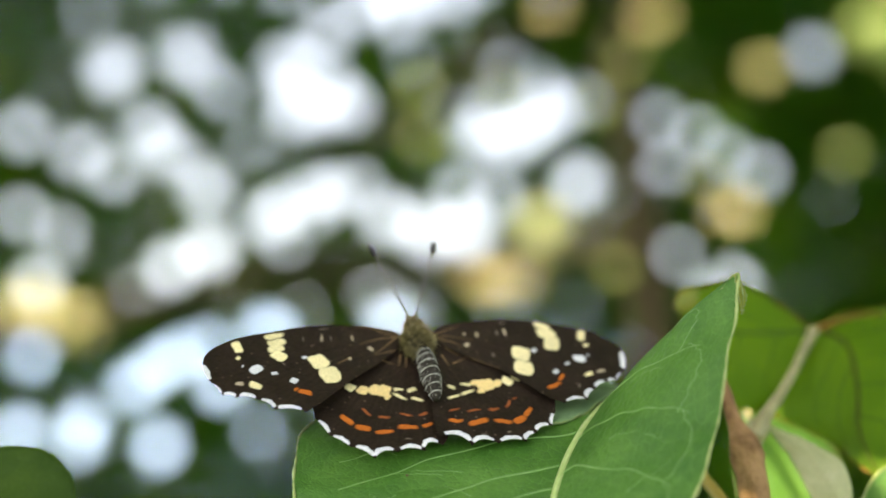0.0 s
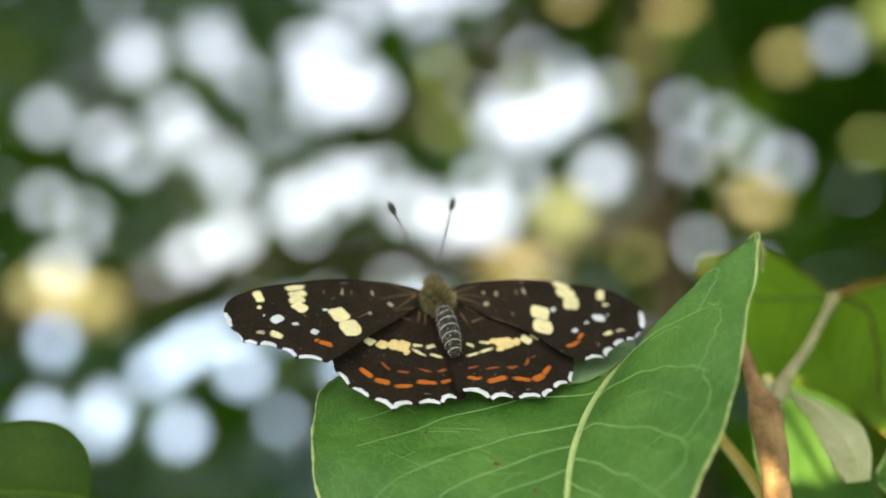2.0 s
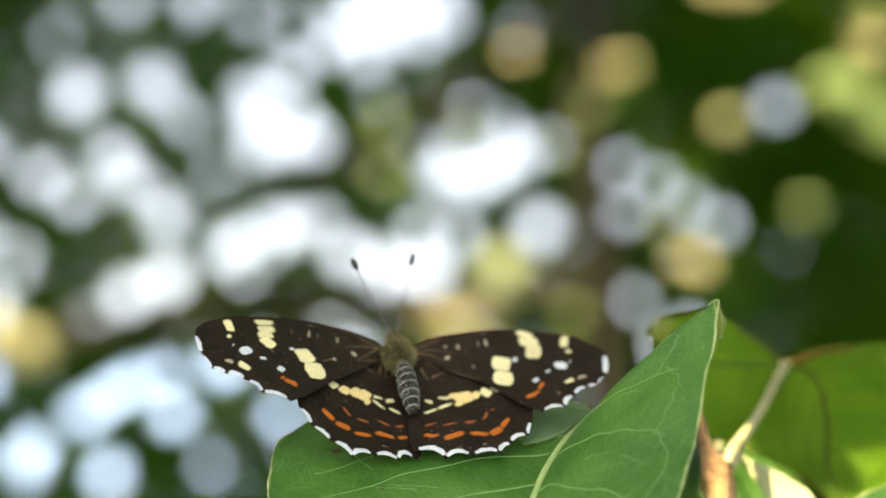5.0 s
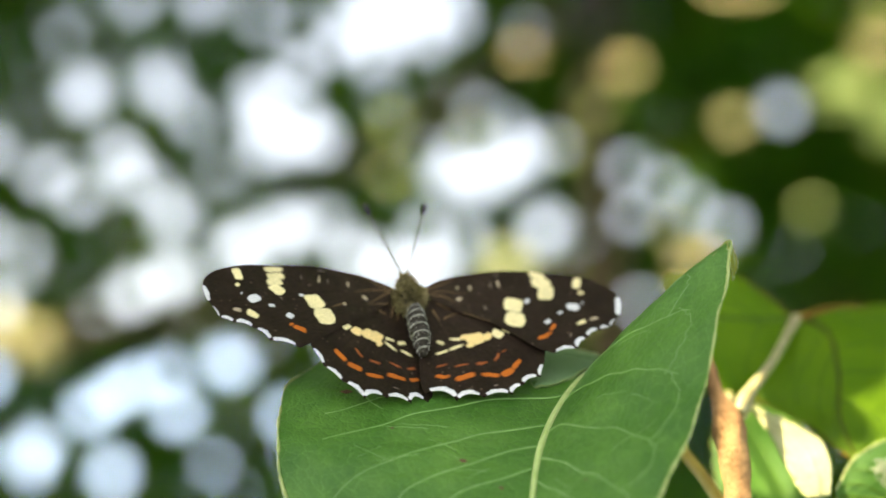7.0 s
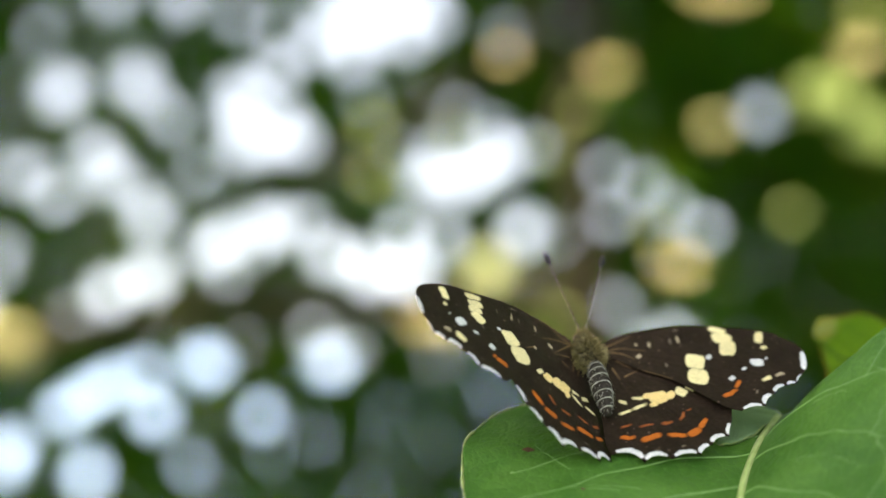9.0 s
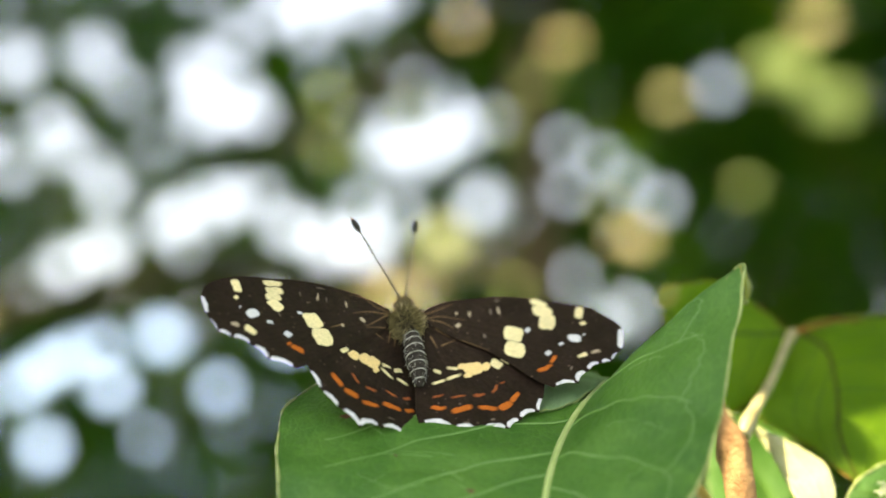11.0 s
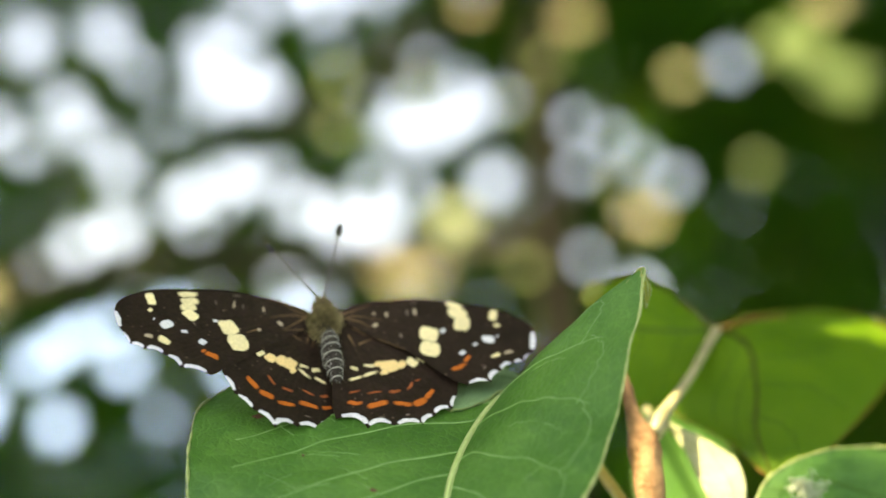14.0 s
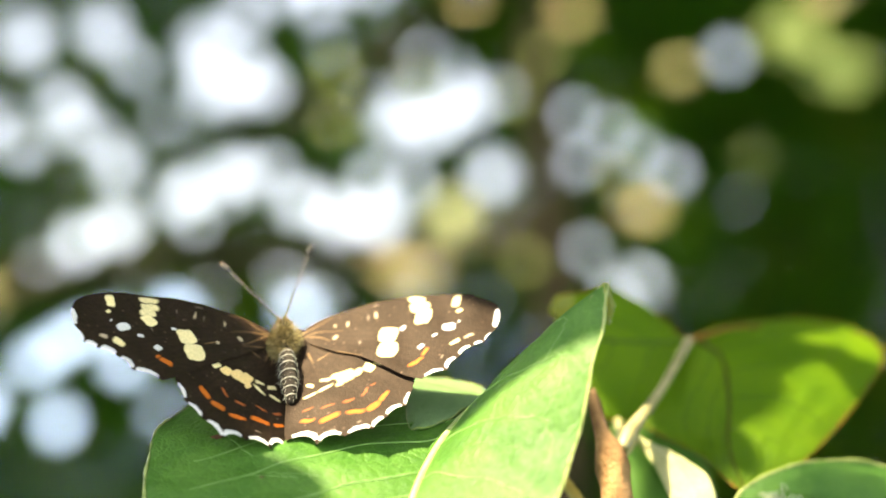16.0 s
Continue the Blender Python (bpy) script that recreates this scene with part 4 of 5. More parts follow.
# Legs reach down to the leaf.
for sx in (-1, 1):
    for y0, y1 in ((1.4, 3.0), (-0.3, -1.2)):
        knee = smooth_line([mm((sx * 0.7, y0, 0.2)), mm((sx * 2.2, (y0 + y1) / 2, -1.6)), mm((sx * 2.6, y1, -4.4)), mm((sx * 2.9, y1 + 0.3, -6.4))], 24)
        part("leg", mesh("leg", *tube(knee, [0.00022 - 0.000006 * i for i in range(24)], 8), CHITIN), butterfly, "thin dark leg")


# ---- trees behind ----
# Openings in the crown, on a wall 3.3 m away: x, height, half width, half height in metres.
GAPS_UPPER = [
    (-0.065, 2.666, 0.101, 0.095), (0.052, 2.706, 0.101, 0.101), (-0.21, 2.42, 0.087, 0.066), (-0.261, 2.496, 0.031, 0.031),
    (-0.484, 2.515, 0.025, 0.025), (-0.634, 2.488, 0.029, 0.029), (-0.544, 2.697, 0.02, 0.02), (-0.404, 2.705, 0.023, 0.023),
    (-0.689, 2.608, 0.01, 0.01), (-0.284, 2.668, 0.014, 0.014), (-0.195, 2.561, 0.023, 0.023), (-0.409, 2.44, 0.015, 0.015),
    (-0.344, 2.335, 0.011, 0.011), (0.173, 2.495, 0.016, 0.016), (0.275, 2.662, 0.01, 0.01), (-0.139, 2.828, 0.031, 0.025),
    (-0.448, 2.822, 0.021, 0.021), (-0.656, 2.772, 0.018, 0.018), (0.099, 2.881, 0.055, 0.028),
]
GAPS_LEFT = [
    (-0.558, 2.36, 0.021, 0.021), (-0.52, 2.308, 0.02, 0.02), (-0.703, 2.311, 0.037, 0.037), (-0.625, 2.267, 0.017, 0.017),
    (-0.437, 2.235, 0.023, 0.023), (-0.293, 2.172, 0.037, 0.036), (-0.198, 2.223, 0.04, 0.04), (-0.43, 2.109, 0.025, 0.025),
    (-0.507, 2.074, 0.02, 0.02), (-0.57, 2.019, 0.014, 0.014), (-0.815, 2.358, 0.018, 0.018), (-0.809, 2.182, 0.015, 0.015),
    (-0.774, 2.044, 0.017, 0.017), (-0.125, 2.239, 0.014, 0.014), (-0.728, 2.151, 0.01, 0.01),
]
GAPS_LOW = [
    (-0.551, 1.856, 0.055, 0.049), (-0.448, 1.9, 0.055, 0.043), (-0.306, 1.94, 0.029, 0.021), (-0.181, 1.838, 0.037, 0.037),
    (-0.678, 1.739, 0.037, 0.037), (-0.522, 1.713, 0.02, 0.02), (-0.325, 1.737, 0.009, 0.009), (-0.058, 1.957, 0.024, 0.024),
    (-0.781, 1.896, 0.016, 0.016), (-0.399, 1.834, 0.02, 0.02), (-0.799, 1.74, 0.021, 0.021),
]
GAPS_MID = [
    (0.149, 2.342, 0.043, 0.029), (0.225, 2.364, 0.037, 0.029), (0.258, 2.414, 0.023, 0.023), (0.13, 2.396, 0.014, 0.014),
    (0.322, 2.242, 0.026, 0.026), (-0.069, 2.171, 0.023, 0.023), (0.013, 2.14, 0.025, 0.025), (0.093, 2.143, 0.029, 0.026),
    (0.078, 2.225, 0.016, 0.016), (0.16, 2.217, 0.017, 0.017), (-0.096, 2.03, 0.018, 0.018), (-0.167, 2.073, 0.013, 0.013),
]
GAPS_RIGHT = [
    (0.489, 2.378, 0.014, 0.014), (0.502, 2.276, 0.014, 0.014), (0.566, 2.345, 0.014, 0.014), (0.626, 2.3, 0.013, 0.013),
    (0.817, 2.518, 0.018, 0.018), (0.341, 2.419, 0.01, 0.01), (0.628, 2.04, 0.011, 0.011), (0.406, 2.123, 0.013, 0.013),
    (0.291, 2.094, 0.017, 0.017), (0.415, 2.23, 0.014, 0.014), (0.452, 2.16, 0.01, 0.01),
]
GAPS_FAR = [
    (0.521, 2.09, 0.010, 0.010), (0.644, 2.024, 0.008, 0.008), (0.697, 2.262, 0.015, 0.015), (0.58, 2.004, 0.013, 0.013),
    (0.284, 2.396, 0.02, 0.02), (0.204, 2.333, 0.043, 0.025),
]
# Sprays that the sun reaches, also coloured pale to look sunlit: x, height, half width, half height, kind.
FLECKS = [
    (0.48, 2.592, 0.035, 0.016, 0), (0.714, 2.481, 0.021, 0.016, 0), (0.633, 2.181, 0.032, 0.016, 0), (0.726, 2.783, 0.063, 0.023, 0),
    # The first two here stand in for a sunlit patch of the bough.
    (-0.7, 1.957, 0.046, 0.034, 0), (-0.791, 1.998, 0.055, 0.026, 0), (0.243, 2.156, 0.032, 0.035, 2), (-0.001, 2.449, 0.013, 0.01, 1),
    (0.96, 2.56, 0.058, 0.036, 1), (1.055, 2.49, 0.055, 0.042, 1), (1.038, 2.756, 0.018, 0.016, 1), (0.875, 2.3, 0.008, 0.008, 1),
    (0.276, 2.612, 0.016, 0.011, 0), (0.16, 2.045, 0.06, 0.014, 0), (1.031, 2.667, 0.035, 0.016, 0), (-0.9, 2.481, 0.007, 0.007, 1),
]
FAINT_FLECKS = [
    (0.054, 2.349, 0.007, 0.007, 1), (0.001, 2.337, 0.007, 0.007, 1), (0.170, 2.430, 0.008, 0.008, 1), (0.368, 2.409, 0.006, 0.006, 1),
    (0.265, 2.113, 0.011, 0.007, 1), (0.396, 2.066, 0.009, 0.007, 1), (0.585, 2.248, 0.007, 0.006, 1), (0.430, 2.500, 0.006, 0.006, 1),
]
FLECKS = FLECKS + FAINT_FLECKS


def broken(gaps, seed=5):
    """Wide openings are crossed by twigs and leaves: each becomes a cluster of small ones."""
    rng = random.Random(seed)
    small = []
    for gx, gz, a, b in gaps:
        if a < 0.030:
            grow = 1.12 if gx < 0.1 and gz > 2.0 else 1.0
            small.append((gx, gz, a * grow, b * grow))
            continue
        spots = []
        wanted, r = max(2, round(a * b / 0.0011)), 0.0215 if gz > 2.0 else 0.017
        for _ in range(400):
            way, far = rng.uniform(0, 2 * math.pi), math.sqrt(rng.random())
            p = (gx + max(a - 0.014, 0.008) * far * math.cos(way), gz + max(b - 0.014, 0.008) * far * math.sin(way))
            if len(spots) < wanted and all(math.dist(p, q) > 0.033 for q in spots):
                spots.append(p)
        small += [(*p, r * rng.uniform(0.85, 1.2), r * rng.uniform(0.85, 1.2)) for p in spots]
    return small


OPENINGS = np.array(broken(GAPS_UPPER + GAPS_LEFT + GAPS_LOW + GAPS_MID + GAPS_RIGHT + GAPS_FAR))
DEPTH = 3.3


def leaf_cloud(name, centres, normals, sizes, material, shape=0.55):
    """Many small pointed leaves as one mesh, each folded along its middle."""
    n = len(centres)
    rng = np.random.default_rng(n)
    axis = np.cross(normals, rng.normal(size=(n, 3)))
    axis /= np.linalg.norm(axis, axis=1, keepdims=True)
    side = np.cross(normals, axis)
    s = sizes[:, None]
    v = np.stack([centres - axis * s, centres + side * s * shape + normals * s * 0.15 - axis * s * 0.1, centres + axis * s, centres - side * s * shape + normals * s * 0.15 - axis * s * 0.1], 1).reshape(-1, 3)
    k = np.arange(n) * 4
    faces = np.concatenate([np.stack([k, k + 1, k + 2], 1), np.stack([k, k + 2, k + 3], 1)])
    data = bpy.data.meshes.new(name)
    data.from_pydata(v.tolist(), [], faces.tolist())
    data.materials.append(material)
    data.update()
    return data


def random_normals(rng, n, up=0.4):
    v = rng.normal(size=(n, 3)) + (0, -0.2, up)
    return v / np.linalg.norm(v, axis=1, keepdims=True)


def crown_mesh(seed=11, count=120000, fine=260000):
    """Hanging foliage between 2.8 and 4.0 m away that leaves the openings free; smaller leaves fringe them."""
    rng = np.random.default_rng(seed)
    x, z, y = rng.uniform(-1.7, 2.0, count), rng.uniform(0.9, 3.5, count), rng.uniform(2.8, 4.0, count)
    size = rng.uniform(0.018, 0.033, count)
    x, z, y = np.r_[x, rng.uniform(-1.1, 1.3, fine)], np.r_[z, rng.uniform(1.55, 3.0, fine)], np.r_[y, rng.uniform(2.8, 3.6, fine)]
    size = np.r_[size, rng.uniform(0.006, 0.011, fine)]
    # A thick back of larger leaves on the dark side.
    back = 4500
    x, z, y = np.r_[x, rng.uniform(0.35, 2.0, back)], np.r_[z, rng.uniform(1.2, 3.2, back)], np.r_[y, rng.uniform(4.0, 4.3, back)]
    size = np.r_[size, rng.uniform(0.04, 0.06, back)]
    fringe = (np.arange(len(x)) < count) | (y > 4.0)
    # Chinks between the leaves, fewer towards the dark side.
    many = 60
    tiny = np.stack([rng.uniform(-1.1, 1.1, many), rng.uniform(1.88, 3.0, many), *np.tile(rng.uniform(0.003, 0.010, many), (2, 1))], 1)
    tiny = tiny[rng.random(many) < np.clip(0.95 - 1.1 * (tiny[:, 0] + 0.2), 0.0, 1)]
    clear = np.ones(len(x), bool)
    r = size * 0.8
    for gx, gz, a, b in np.concatenate([OPENINGS, tiny]):
        clear &= ((x - gx) / (a + r)) ** 2 + ((z - gz) / (b + r)) ** 2 > 1
        fringe |= ((x - gx) / (a + 0.035)) ** 2 + ((z - gz) / (b + 0.035)) ** 2 < 1
    # Ragged towards the sides, the top and the back.
    ragged = np.array([noise.noise(Vector((a * 1.9, b * 1.9, c * 1.9))) for a, b, c in zip(x, y, z)])
    edge = np.maximum(np.abs(x - 0.1) / 1.95, np.maximum(np.where(y < 4.0, y - 3.2, 0.0) / 1.4, np.maximum((z - 2.4) / 1.1, (1.55 - z) / 0.7)))
    clear &= fringe & (edge + 0.55 * ragged < 0.86)
    x, z, y, size = x[clear], z[clear], y[clear], size[clear]
    place = np.stack([x * y / DEPTH, y, EYE_Z + (z - EYE_Z) * y / DEPTH], 1)
    return leaf_cloud("crown", place, random_normals(rng, len(x)), size, CROWN)


def shade_canopy_mesh(seed=12, count=62000):
    """An unseen upper crown, added to shade what is below, with openings through which the sun reaches single sprays.
    """
    rng = np.random.default_rng(seed)
    x, y, z = rng.uniform(-6.5, 6.0, count), rng.uniform(-5.0, 7.0, count), rng.uniform(4.0, 5.2, count)
    # Unseen foliage, added down to the ground at the right, darkens that side of the crown.
    low = np.flatnonzero(rng.random(count) < 0.16)
    y[low], z[low] = rng.uniform(0.4, 3.4, len(low)), rng.uniform(0.4, 3.9, len(low))
    x[low] = 0.5 * y[low] + rng.uniform(0.45, 1.7, len(low))
    p = np.stack([x, y, z], 1)
    s = np.array(SUN_WAY)
    size = rng.uniform(0.06, 0.11, count)
    # Uneven masses of leaves with a ragged outline.
    lumps = np.array([noise.noise(Vector((a * 0.45, b * 0.45, c * 0.8))) for a, b, c in p])
    reach = np.hypot((x + 0.2) / 6.2, (y - 2.2) / 4.8)
    p[:, 2] += np.where(z > 3.95, 0.9 * lumps + 0.9 * (1 - reach) * rng.random(count), 0)
    clear = reach + 0.35 * lumps < 0.95
    openings = [(cm((1, 15, 2)), 0.16)]
    for fx, fz, a, b, _ in FLECKS:
        q = np.array([fx * 2.4 / DEPTH, 2.4, EYE_Z + (fz - EYE_Z) * 2.4 / DEPTH])
        openings.append((q, max(a, b)))
    for q, wide in openings:
        off = p - np.array(q)
        d = np.linalg.norm(off - (off @ s)[:, None] * s, axis=1)
        clear &= d > wide + size * 0.8
    clear &= rng.random(count) < np.where(y > 0.8, 0.80, 0.3)

    return leaf_cloud("shade_crown", p[clear], random_normals(rng, clear.sum(), 1.5), size[clear], CROWN, 0.7)


tree = tagged(new("tree"), "shady broadleaf tree with hanging twigs and gaps of bright sky", "tree")
tree.location = (0.42, 2.62, 0)
bpy.context.view_layer.update()


def bough(points, sizes, label, name="limb"):
    line = smooth_line(points, 40)
    size = [s.x for s in smooth_line([(r, 0, 0) for r in sizes], 40)]
    rooted(part(name, mesh(name, *tube(line, size, 12, 1.0, 0.15), BARK), tree, label))


bough([(0.42, 2.62, -0.05), (0.40, 2.6, 1.0), (0.35, 2.55, 1.98), (0.32, 2.52, 2.25), (0.33, 2.5, 2.5), (0.3, 2.6, 4.6)], [0.07, 0.055, 0.034, 0.030, 0.028, 0.024], "dark slender trunk", "trunk")
bough([(0.36, 2.55, 1.98), (0.06, 2.5, 1.93), (-0.20, 2.5, 1.92), (-0.38, 2.5, 1.885), (-0.55, 2.5, 1.845), (-0.95, 2.5, 1.78)], [0.028, 0.027, 0.026, 0.025, 0.024, 0.016], "brown bare bough")
bough([(0.33, 2.5, 2.50), (0.22, 2.5, 2.36), (0.09, 2.5, 2.25), (-0.03, 2.5, 2.17), (-0.14, 2.5, 2.12)], [0.022, 0.019, 0.016, 0.013, 0.008], "brown bare bough")
for way, far in ((0.4, 1.9), (1.5, 1.6), (2.5, 2.3), (3.3, 2.9), (4.3, 1.8), (5.5, 1.5)):
    up = (0.31, 2.55, 3.0 + 0.2 * math.sin(way * 3))
    bough([up, (0.31 + 0.5 * far * math.cos(way), 2.55 + 0.5 * far * math.sin(way), 4.0), (0.31 + far * math.cos(way), 2.55 + far * math.sin(way), 4.5)], [0.02, 0.014, 0.006], "dark bough of the upper crown")
rooted(part("crown", crown_mesh(), tree, "dark green hanging foliage"))
rooted(part("shade_crown", shade_canopy_mesh(), tree, "unseen dense green upper crown added to shade the foliage"))


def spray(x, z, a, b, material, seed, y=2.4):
    """A spray of leaves in the sun, its colour paled to look sunlit, of that half width and height."""
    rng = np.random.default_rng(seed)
    n = int(9 + (26000 if material is SUNLIT_PALE else 22000) * a * b)
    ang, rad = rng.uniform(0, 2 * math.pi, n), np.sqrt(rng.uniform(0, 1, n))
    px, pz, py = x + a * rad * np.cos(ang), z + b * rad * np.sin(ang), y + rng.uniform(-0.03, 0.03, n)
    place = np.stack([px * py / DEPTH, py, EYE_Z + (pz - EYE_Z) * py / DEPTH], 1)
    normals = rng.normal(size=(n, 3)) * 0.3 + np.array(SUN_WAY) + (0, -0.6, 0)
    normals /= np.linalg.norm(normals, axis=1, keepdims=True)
    rooted(part("leaf_spray", leaf_cloud("leaf_spray", place, normals, np.full(n, 0.014), material), tree, "leaves with sunlight put into their pale colour"))


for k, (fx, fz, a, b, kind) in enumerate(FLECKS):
    spray(fx, fz, a, b, (SUNLIT_GOLD, SUNLIT_LIME, SUNLIT_PALE)[kind], 40 + k)


# ---- unseen branch added overhead, which shades the leaf until it swings aside ----
overhead = tagged(new("shade_branch"), "unseen swaying leafy branch added overhead to shade the leaf", "branch")
REACH = 0.16


def shade_leaf(p, length, width, turn, tilt, parent=None):
    """A leaf of an added overhead branch that shades the place p (centimetres)."""
    c = cm(p) + SUN_WAY * REACH
    u = (Vector((1, 0, 0)) - SUN_WAY * SUN_WAY.x).normalized()
    v = SUN_WAY.cross(u)
    a, b = math.cos(turn) * u + math.sin(turn) * v, -math.sin(turn) * u + math.cos(turn) * v
    verts, faces, nu = [], [], 16
    for i in range(nu + 1):
        s = i / nu
        wdt = width / 200 * math.sin(math.pi * min(1, s * 0.94 + 0.03)) ** 0.7
        m = c + a * (s - 0.5) * length / 100 + SUN_WAY * (tilt * (s - 0.5) - 0.003 * math.cos(math.pi * (s - 0.5)))
        verts += [m - b * wdt + SUN_WAY * 0.15 * wdt, m, m + b * wdt + SUN_WAY * 0.15 * wdt]
    for i in range(nu):
        k = 3 * i
        faces += [(k, k + 1, k + 4, k + 3), (k + 1, k + 2, k + 5, k + 4)]
    return part("leaf", mesh("leaf", verts, faces, LEAF_DULL), parent or overhead)


for spot in ((0.97, 14.4, 1.7, 5.2, 1.9, 1.5, 0.01), (2.44, 14.1, 1.7, 2.4, 1.4, 0.0, 0.0), (0.2, 15, 1.8, 6, 3.0, 1.3, -0.01), (-1.6, 15, 1.6, 6, 3.6, 1.7, 0.01), (1.0, 14.0, 0.1, 4.2, 3.0, 0.3, 0.0),
             (-0.6, 14.3, 0.3, 6, 3.6, -0.2, 0.01), (-3.2, 15, 1.4, 6, 3.6, 1.2, 0.0), (-0.35, 15.5, 3.0, 4.2, 3.2, 0.2, 0.0),
             (-1.8, 15.5, 3.0, 5, 3.2, -0.3, 0.0), (1.9, 13.8, 0.8, 4.0, 2.6, -0.9, 0.0), (2.2, 17.2, 2.6, 2.2, 1.0, 0.5, 0.0), (-0.6, 13.6, -0.6, 5, 3.2, 0.0, 0.0), (1.17, 15.3, 2.3, 5.0, 1.2, 1.5, 0.0)):
    shade_leaf(spot[:3], *spot[3:])
# A second unseen branch, added to keep the sun off chosen places.
still = tagged(new("shade_branch"), "unseen still leafy branch added overhead to cast shade", "branch")
for spot in ((5.41, 18.98, 2.9, 4.4, 1.1, 0.75, 0.0), (4.58, 16.77, 1.3, 0.6, 0.45, 1.57, 0.0), (5.42, 17.79, 2.2, 2.4, 0.25, 0.75, 0.0), (3.0, 16.75, 1.6, 1.0, 0.7, 0.3, 0.0), (3.77, 16.80, 2.0, 1.3, 0.62, 1.0, 0.0), (2.24, 15.76, 2.3, 1.0, 0.8, 1.57, 0.0), (5.75, 15.85, 1.15, 2.2, 1.1, 0.1, 0.0), (4.30, 17.65, 2.05, 1.7, 1.9, 1.57, 0.0), (-4.2, 16.8, 0.9, 4.5, 2.8, 0.0, 0.0), (-1.23, 15.16, 2.0, 2.2, 1.6, 0.2, 0.0),
             (2.76, 14.52, 2.20, 3.0, 0.84, 0.0, 0.0), (3.21, 14.34, 2.20, 0.9, 2.1, 1.57, 0.0)):
    shade_leaf(spot[:3], *spot[3:], still)
stalk = [cm((3.0, 17.8, 3.0)) + SUN_WAY * (REACH + 0.002), cm((5.6, 18.1, 3.1)) + SUN_WAY * (REACH + 0.003), cm((12, 20, 8)) + SUN_WAY * REACH, Vector((0.3, 1.2, 3.0)), Vector((0.3, 2.4, 4.3))]
part("twig", mesh("twig", *tube(smooth_line(stalk, 50), [0.0006 + 0.0002 * i for i in range(50)], 8), TWIG), still, "thin brown twig of an added shade branch")
# An added shading leaf of that branch lets the sun on the large leaf from time to time.
shade_sprig = shade_leaf((5.55, 17.50, 1.9), 3.0, 1.2, 0.75, 0.0, still)
# Another added shading leaf swings off the twig and the pale leaf after a few seconds.
near_shade_sprig = shade_leaf((3.22, 16.05, 1.5), 2.2, 1.5, 1.57, 0.0, still)
hang = [cm((-0.5, 15, 1)) + SUN_WAY * (REACH + 0.01), cm((-3, 15, 1)) + SUN_WAY * (REACH + 0.08), Vector((-0.35, 0.35, 2.2)), Vector((-0.5, 1.4, 3.4)), Vector((-0.3, 2.4, 4.3))]
part("twig", mesh("twig", *tube(smooth_line(hang, 50), [0.0012 + 0.0002 * i for i in range(50)], 8), TWIG), overhead, "thin brown twig of an added shade branch")


# ---- what moves ----
BODY = [
    (0, 0.00009, 0.15380, 1.52231, 48.33, -8.75, 5.49, 14.6, -10.9),
    (0.5, 0.00006, 0.15379, 1.52234, 48.35, -8.5, 6.08, 15.1, -10.1),
    (1, 0.00012, 0.15380, 1.52244, 48.23, -7.91, 5.94, 14.6, -9.6),
    (1.5, 0.00010, 0.15380, 1.52248, 48.51, -7.82, 6.13, 14.4, -8.1),
    (2, 0.00008, 0.15384, 1.52247, 48.39, -7.35, 7.12, 15, -8.5),
    (2.5, 0.00015, 0.15393, 1.52252, 48.22, -6.69, 7.35, 15.1, -7.5),
    (3, 0.00024, 0.15404, 1.52260, 48.28, -5.72, 7.23, 15.2, -6.3),
    (3.5, 0.00028, 0.15410, 1.52260, 48.6, -5.9, 7.11, 14.5, -4.8),
    (4, 0.00029, 0.15421, 1.52258, 48.5, -6.23, 6.79, 17.1, -3.8),
    (6.5, 0.00026, 0.15473, 1.52273, 51.36, -10.28, 0.33, 32.2, -1.6),
    (7, 0.00042, 0.15485, 1.52286, 51.92, -10.74, -0.1, 27.1, -6.9),
    (7.5, 0.00069, 0.15495, 1.52290, 51.75, -9.94, -0.32, 27.3, -9.3),
    (8, 0.00075, 0.15509, 1.52286, 50.14, -9.39, -0.12, 33.4, -5.1),
    (8.5, 0.00112, 0.15508, 1.52257, 50.36, -8.26, -0.9, 35.1, -5.1),
    (9, 0.00090, 0.15503, 1.52247, 50.06, -8.41, -0.84, 40.6, -2.3),
    (9.5, 0.00002, 0.15523, 1.52233, 50.46, -7.11, -3.69, 37.7, 2.6),
    (10, -0.00023, 0.15525, 1.52222, 51.37, -8, -3.2, 32.6, -0.8),
    (12.3, 0.00118, 0.15558, 1.52293, 53.47, -12.37, -3.59, 35.5, -12.9),
    (12.5, 0.00099, 0.15564, 1.52298, 52.77, -13.12, -3.51, 41.1, -11.4),
    (13, 0.00092, 0.15580, 1.52272, 52.29, -13.85, -5.17, 31.4, -15.4),
    (13.5, 0.00087, 0.15592, 1.52268, 51.28, -13.69, -5.58, 31.8, -18.3),
    (14, 0.00060, 0.15598, 1.52258, 51.63, -13.93, -5.55, 33.6, -16.6),
    (14.5, 0.00083, 0.15597, 1.52251, 50.91, -13.15, -5.98, 30.3, -16.5),
    (15, 0.00104, 0.15596, 1.52249, 50.7, -12.64, -6.94, 33.8, -10.3),
    (15.5, 0.00084, 0.15600, 1.52252, 48.4, -12.84, -8.78, 38.6, -3.9),
    (16, 0.00050, 0.15606, 1.52234, 48.6, -13.41, -9.38, 40.3, -0.4),
]
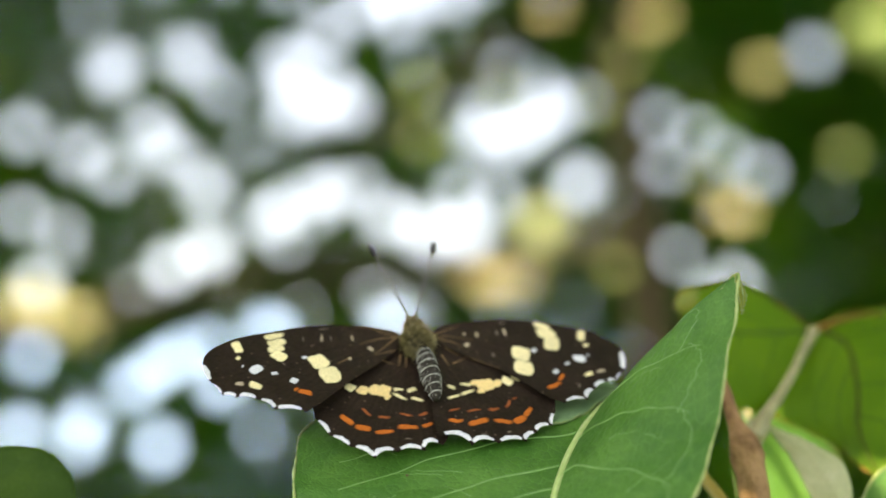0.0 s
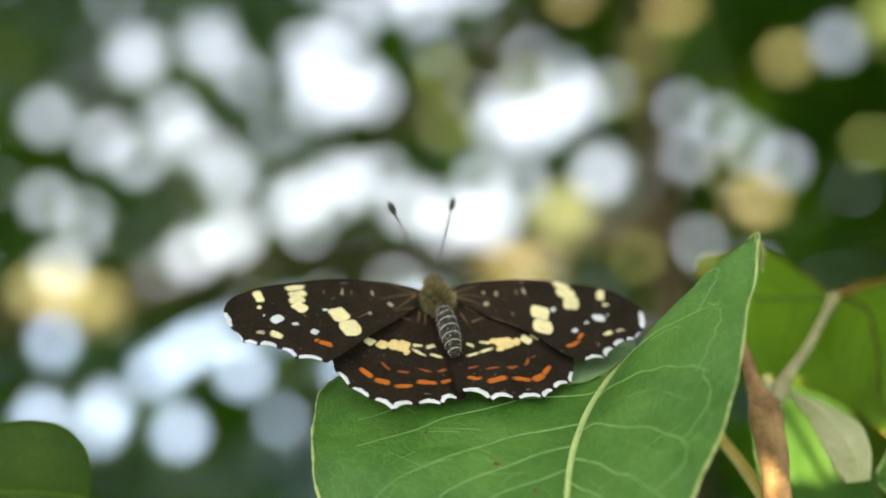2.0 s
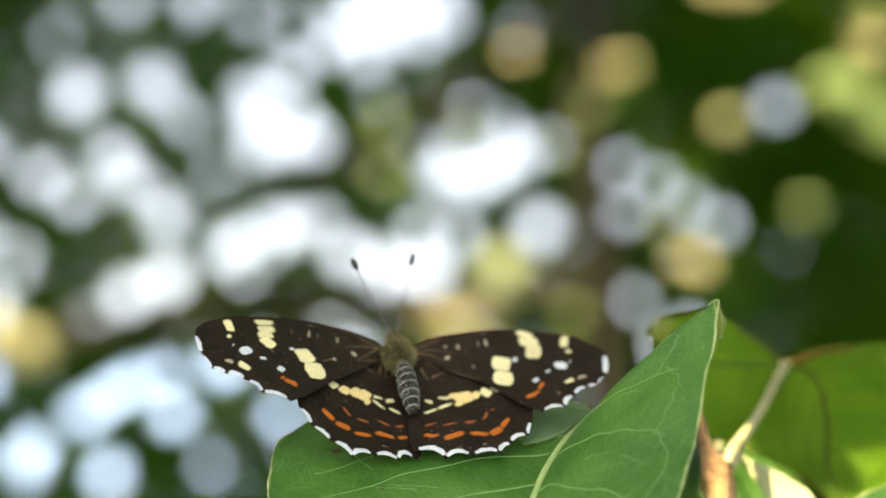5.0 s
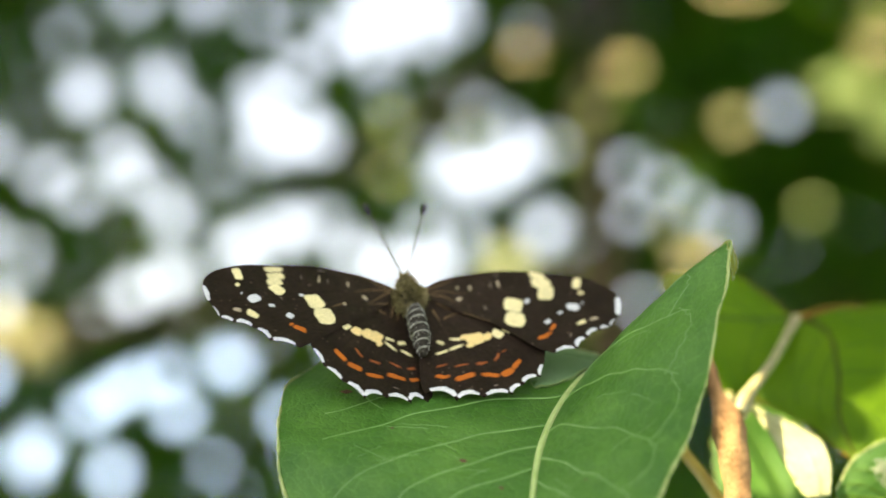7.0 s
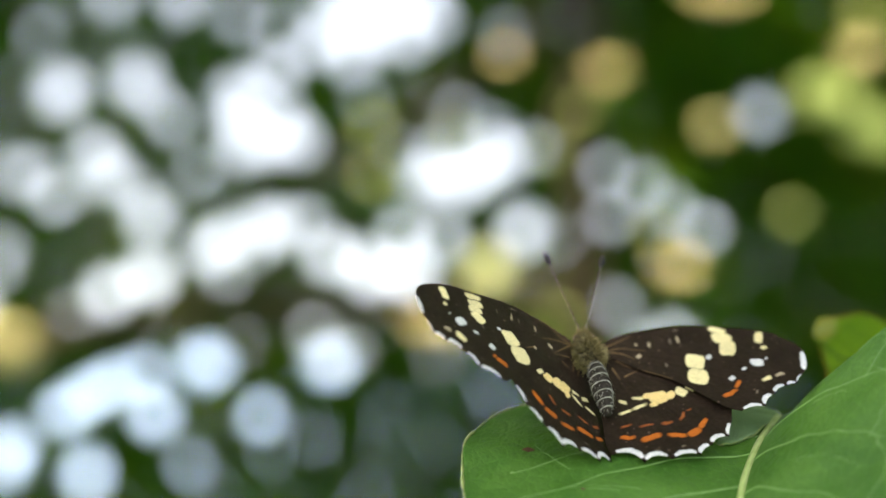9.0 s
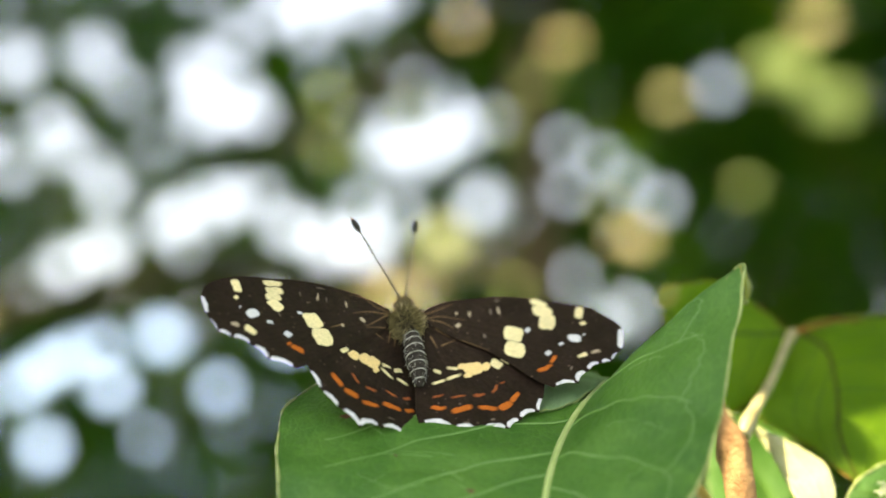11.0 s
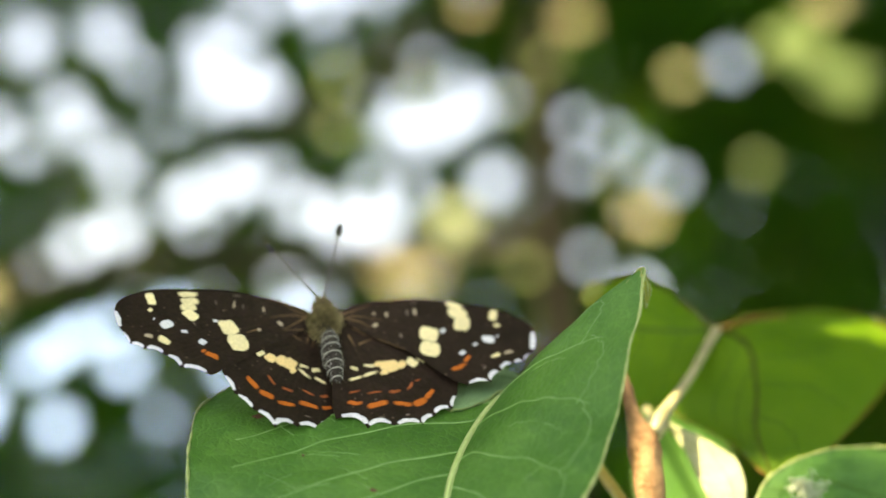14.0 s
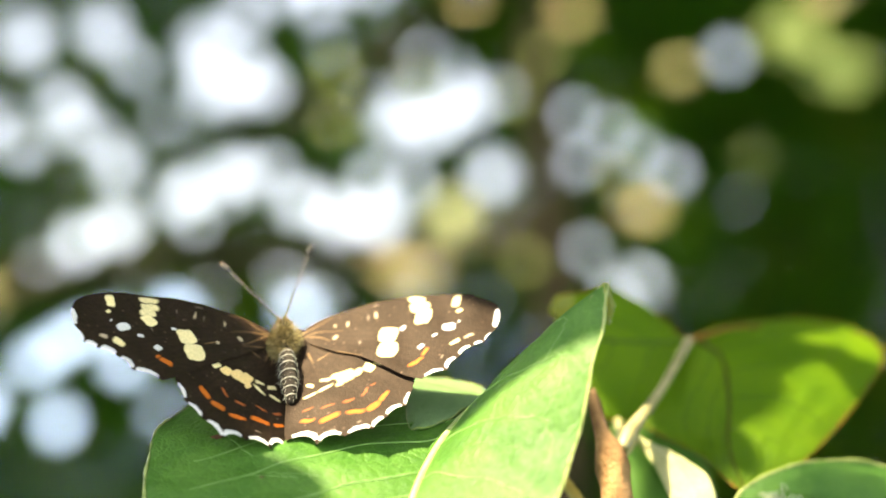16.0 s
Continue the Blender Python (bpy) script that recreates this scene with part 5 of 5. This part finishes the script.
# A loose leaf near by, that sways out of view: seconds and centimetres.
SHOOT = [
    (0, 0.154, -0.900, 0.106),
    (0.5, 0.275, -0.900, 0.252),
    (1, 0.088, -0.900, 0.040),
    (1.5, 0.135, -0.900, -0.044),
    (2, 0.112, -0.900, -0.066),
    (2.5, 0.065, -0.900, -0.059),
    (3, -0.257, -0.900, -0.281),
    (3.5, -0.373, -0.900, -0.503),
    (4, -0.304, -0.900, -0.462),
    (6.5, 0.137, -0.900, -0.970),
    (7, -0.183, -0.900, -1.341),
    (7.5, -0.446, -0.900, -1.213),
    (8, -0.596, -0.900, -1.116),
    (8.5, -1.786, -0.900, -0.841),
    (9, -1.680, -0.900, -0.866),
    (9.5, -0.604, -0.900, -0.788),
    (10, 0.111, -0.900, -0.740),
    (12.3, -0.387, -0.900, -1.620),
    (12.5, 0.085, -0.900, -1.584),
    (13, -0.156, -0.900, -0.986),
    (13.5, 0.124, -0.900, -1.150),
    (14, 0.639, -0.900, -1.105),
    (14.5, 0.067, -0.900, -0.900),
    (15, -0.251, -0.900, -0.913),
    (15.5, 0.447, -0.900, -1.012),
    (16, 1.002, -0.900, -0.886),
]
# Turns of the antennae: seconds, up, sideways in degrees.
ANTENNA_LEFT = [
    (0, 26.5, 18.6), (0.5, 25.3, 15.0), (1, 28.8, 17.1), (1.5, 28.4, 19.2), (2, 25.8, 19.1), (2.5, 25.1, 17.8),
    (3, 25.7, 21.3), (3.5, 24.2, 21.6), (4, 23.7, 20.9), (6.5, 29.6, 23.0), (7, 21.3, 18.3), (7.5, 27.4, 17.1),
    (8, 34.7, 24.1), (8.5, 28.9, 17.4), (9, 25.6, 15.4), (9.5, 26.8, 28.8), (10, 43.7, 37.6), (12.5, 35.8, 26.0),
    (13, 20.9, 35.9), (13.5, 18.7, 32.5), (14, 15.1, 29.3), (14.5, 26.2, 33.4), (15, 29.1, 33.2), (15.5, 14.0, 45.7),
    (16, 22.5, 37.3),
]
ANTENNA_RIGHT = [
    (0, 21.3, -25.3), (0.5, 21.4, -24.7), (1, 25.1, -26.1), (1.5, 23.5, -23.8), (2, 23.2, -23.8), (2.5, 21.0, -22.9),
    (3, 21.3, -21.1), (3.5, 21.4, -23.2), (4, 24.2, -22.3), (6.5, 15.9, -18.8), (7, 12.2, -20.3), (7.5, 19.4, -23.3),
    (8, 22.8, -22.2), (8.5, 23.5, -26.5), (9, 17.2, -22.7), (9.5, 19.6, -13.0), (10, 15.8, -9.0), (12.5, 14.3, -23.0),
    (13, 14.7, -18.8), (13.5, 12.0, -19.2), (14, 14.1, -20.6), (14.5, 19.4, -20.1), (15, 21.1, -20.6), (15.5, 10.6, -23.9),
    (16, 14.1, -24.1),
]
# How the abdomen bends, and how each wing is set: sweep and dip in degrees.
BEND = [(0, 0), (10, 0), (12.3, 3), (16, 3)]
SET = {("fore", "left"): (0.9, 0), ("fore", "right"): (2.5, 0), ("hind", "left"): (-2.0, 1.3), ("hind", "right"): (9.5, -2.0)}
# At first the left hindwing lies lower, by these degrees.
EARLY_DROP = 7.0
# The added shade branch overhead, in centimetres.
SWAY = [(0, 0, 0, 0), (4, 0.1, 0, 0), (8, -0.1, 0.1, 0), (10.5, 0.1, 0, 0), (12.2, -0.5, 0, 0), (12.5, -0.5, 0, 0), (12.75, -0.2, 0, 0), (13.2, 0, 0, 0), (15.4, 0, 0, 0), (15.5, -0.3, 0, 0), (15.6, -1.0, 0, 0), (15.7, -1.9, 0, 0), (15.8, -2.8, 0, 0), (15.9, -3.5, 0, 0), (16, -3.9, 0, 0)]
# How far the two added shading leaves swing.
SHADE_SPRIG = [(0, 0), (4, 0), (6, 0.6), (8, 0.6), (10, 0), (12, 0.75), (13, 0.5), (13.6, 0.35), (14, 0), (15.4, 0), (15.6, 0.4), (16, 1.25)]
NEAR_SHADE_SPRIG = [(0, 0), (2.6, 0), (3.4, 0.85), (4, 1), (16, 1)]


def motions():
    walk(butterfly, [(t, pose(x, y, z, rx, ry, rz)) for t, x, y, z, rx, ry, rz, left, right in BODY])
    hx, hz = HINGE[0] / 1000, HINGE[2] / 1000
    for side, sx in (("left", -1), ("right", 1)):
        for kind, drop in (("fore", 0.0), ("hind", -0.0002 if side == "left" else -0.00012)):
            sweep, dip = SET[kind, side]
            rows = []
            for row in BODY:
                raised = row[7 if side == "left" else 8] + dip
                if (kind, side) == ("hind", "left") and row[0] < 5:
                    raised -= EARLY_DROP
                rows.append((row[0], pose(sx * hx, 0, hz + drop, 0, -sx * raised, 0) @ pose(0, 0, 0, 0, 0, sweep)))
            walk(wings[kind, side], rows)
    for side, x, rows in (("left", -0.00077, ANTENNA_LEFT), ("right", -0.00015, ANTENNA_RIGHT)):
        walk(antennae[side], [(t, pose(x, 0.0027, 0.001, rx, 0, rz)) for t, rx, rz in rows])
    walk(abdomen, [(t, pose(WAIST[0] / 1000, WAIST[1] / 1000, WAIST[2] / 1000, rx, 0, 0)) for t, rx in BEND])
    walk(shoot, [(t, pose(x / 100, y / 100, z / 100)) for t, x, y, z in SHOOT])
    walk(shade_sprig, [(t, pose(-0.00735 * a, 0.00925 * a, -0.00218 * a)) for t, a in SHADE_SPRIG])
    walk(near_shade_sprig, [(t, pose(0.01643 * a, -0.01095 * a, 0.00717 * a)) for t, a in NEAR_SHADE_SPRIG])
    walk(overhead, [(t, pose(x / 100, y / 100, z / 100)) for t, x, y, z in SWAY])


motions()
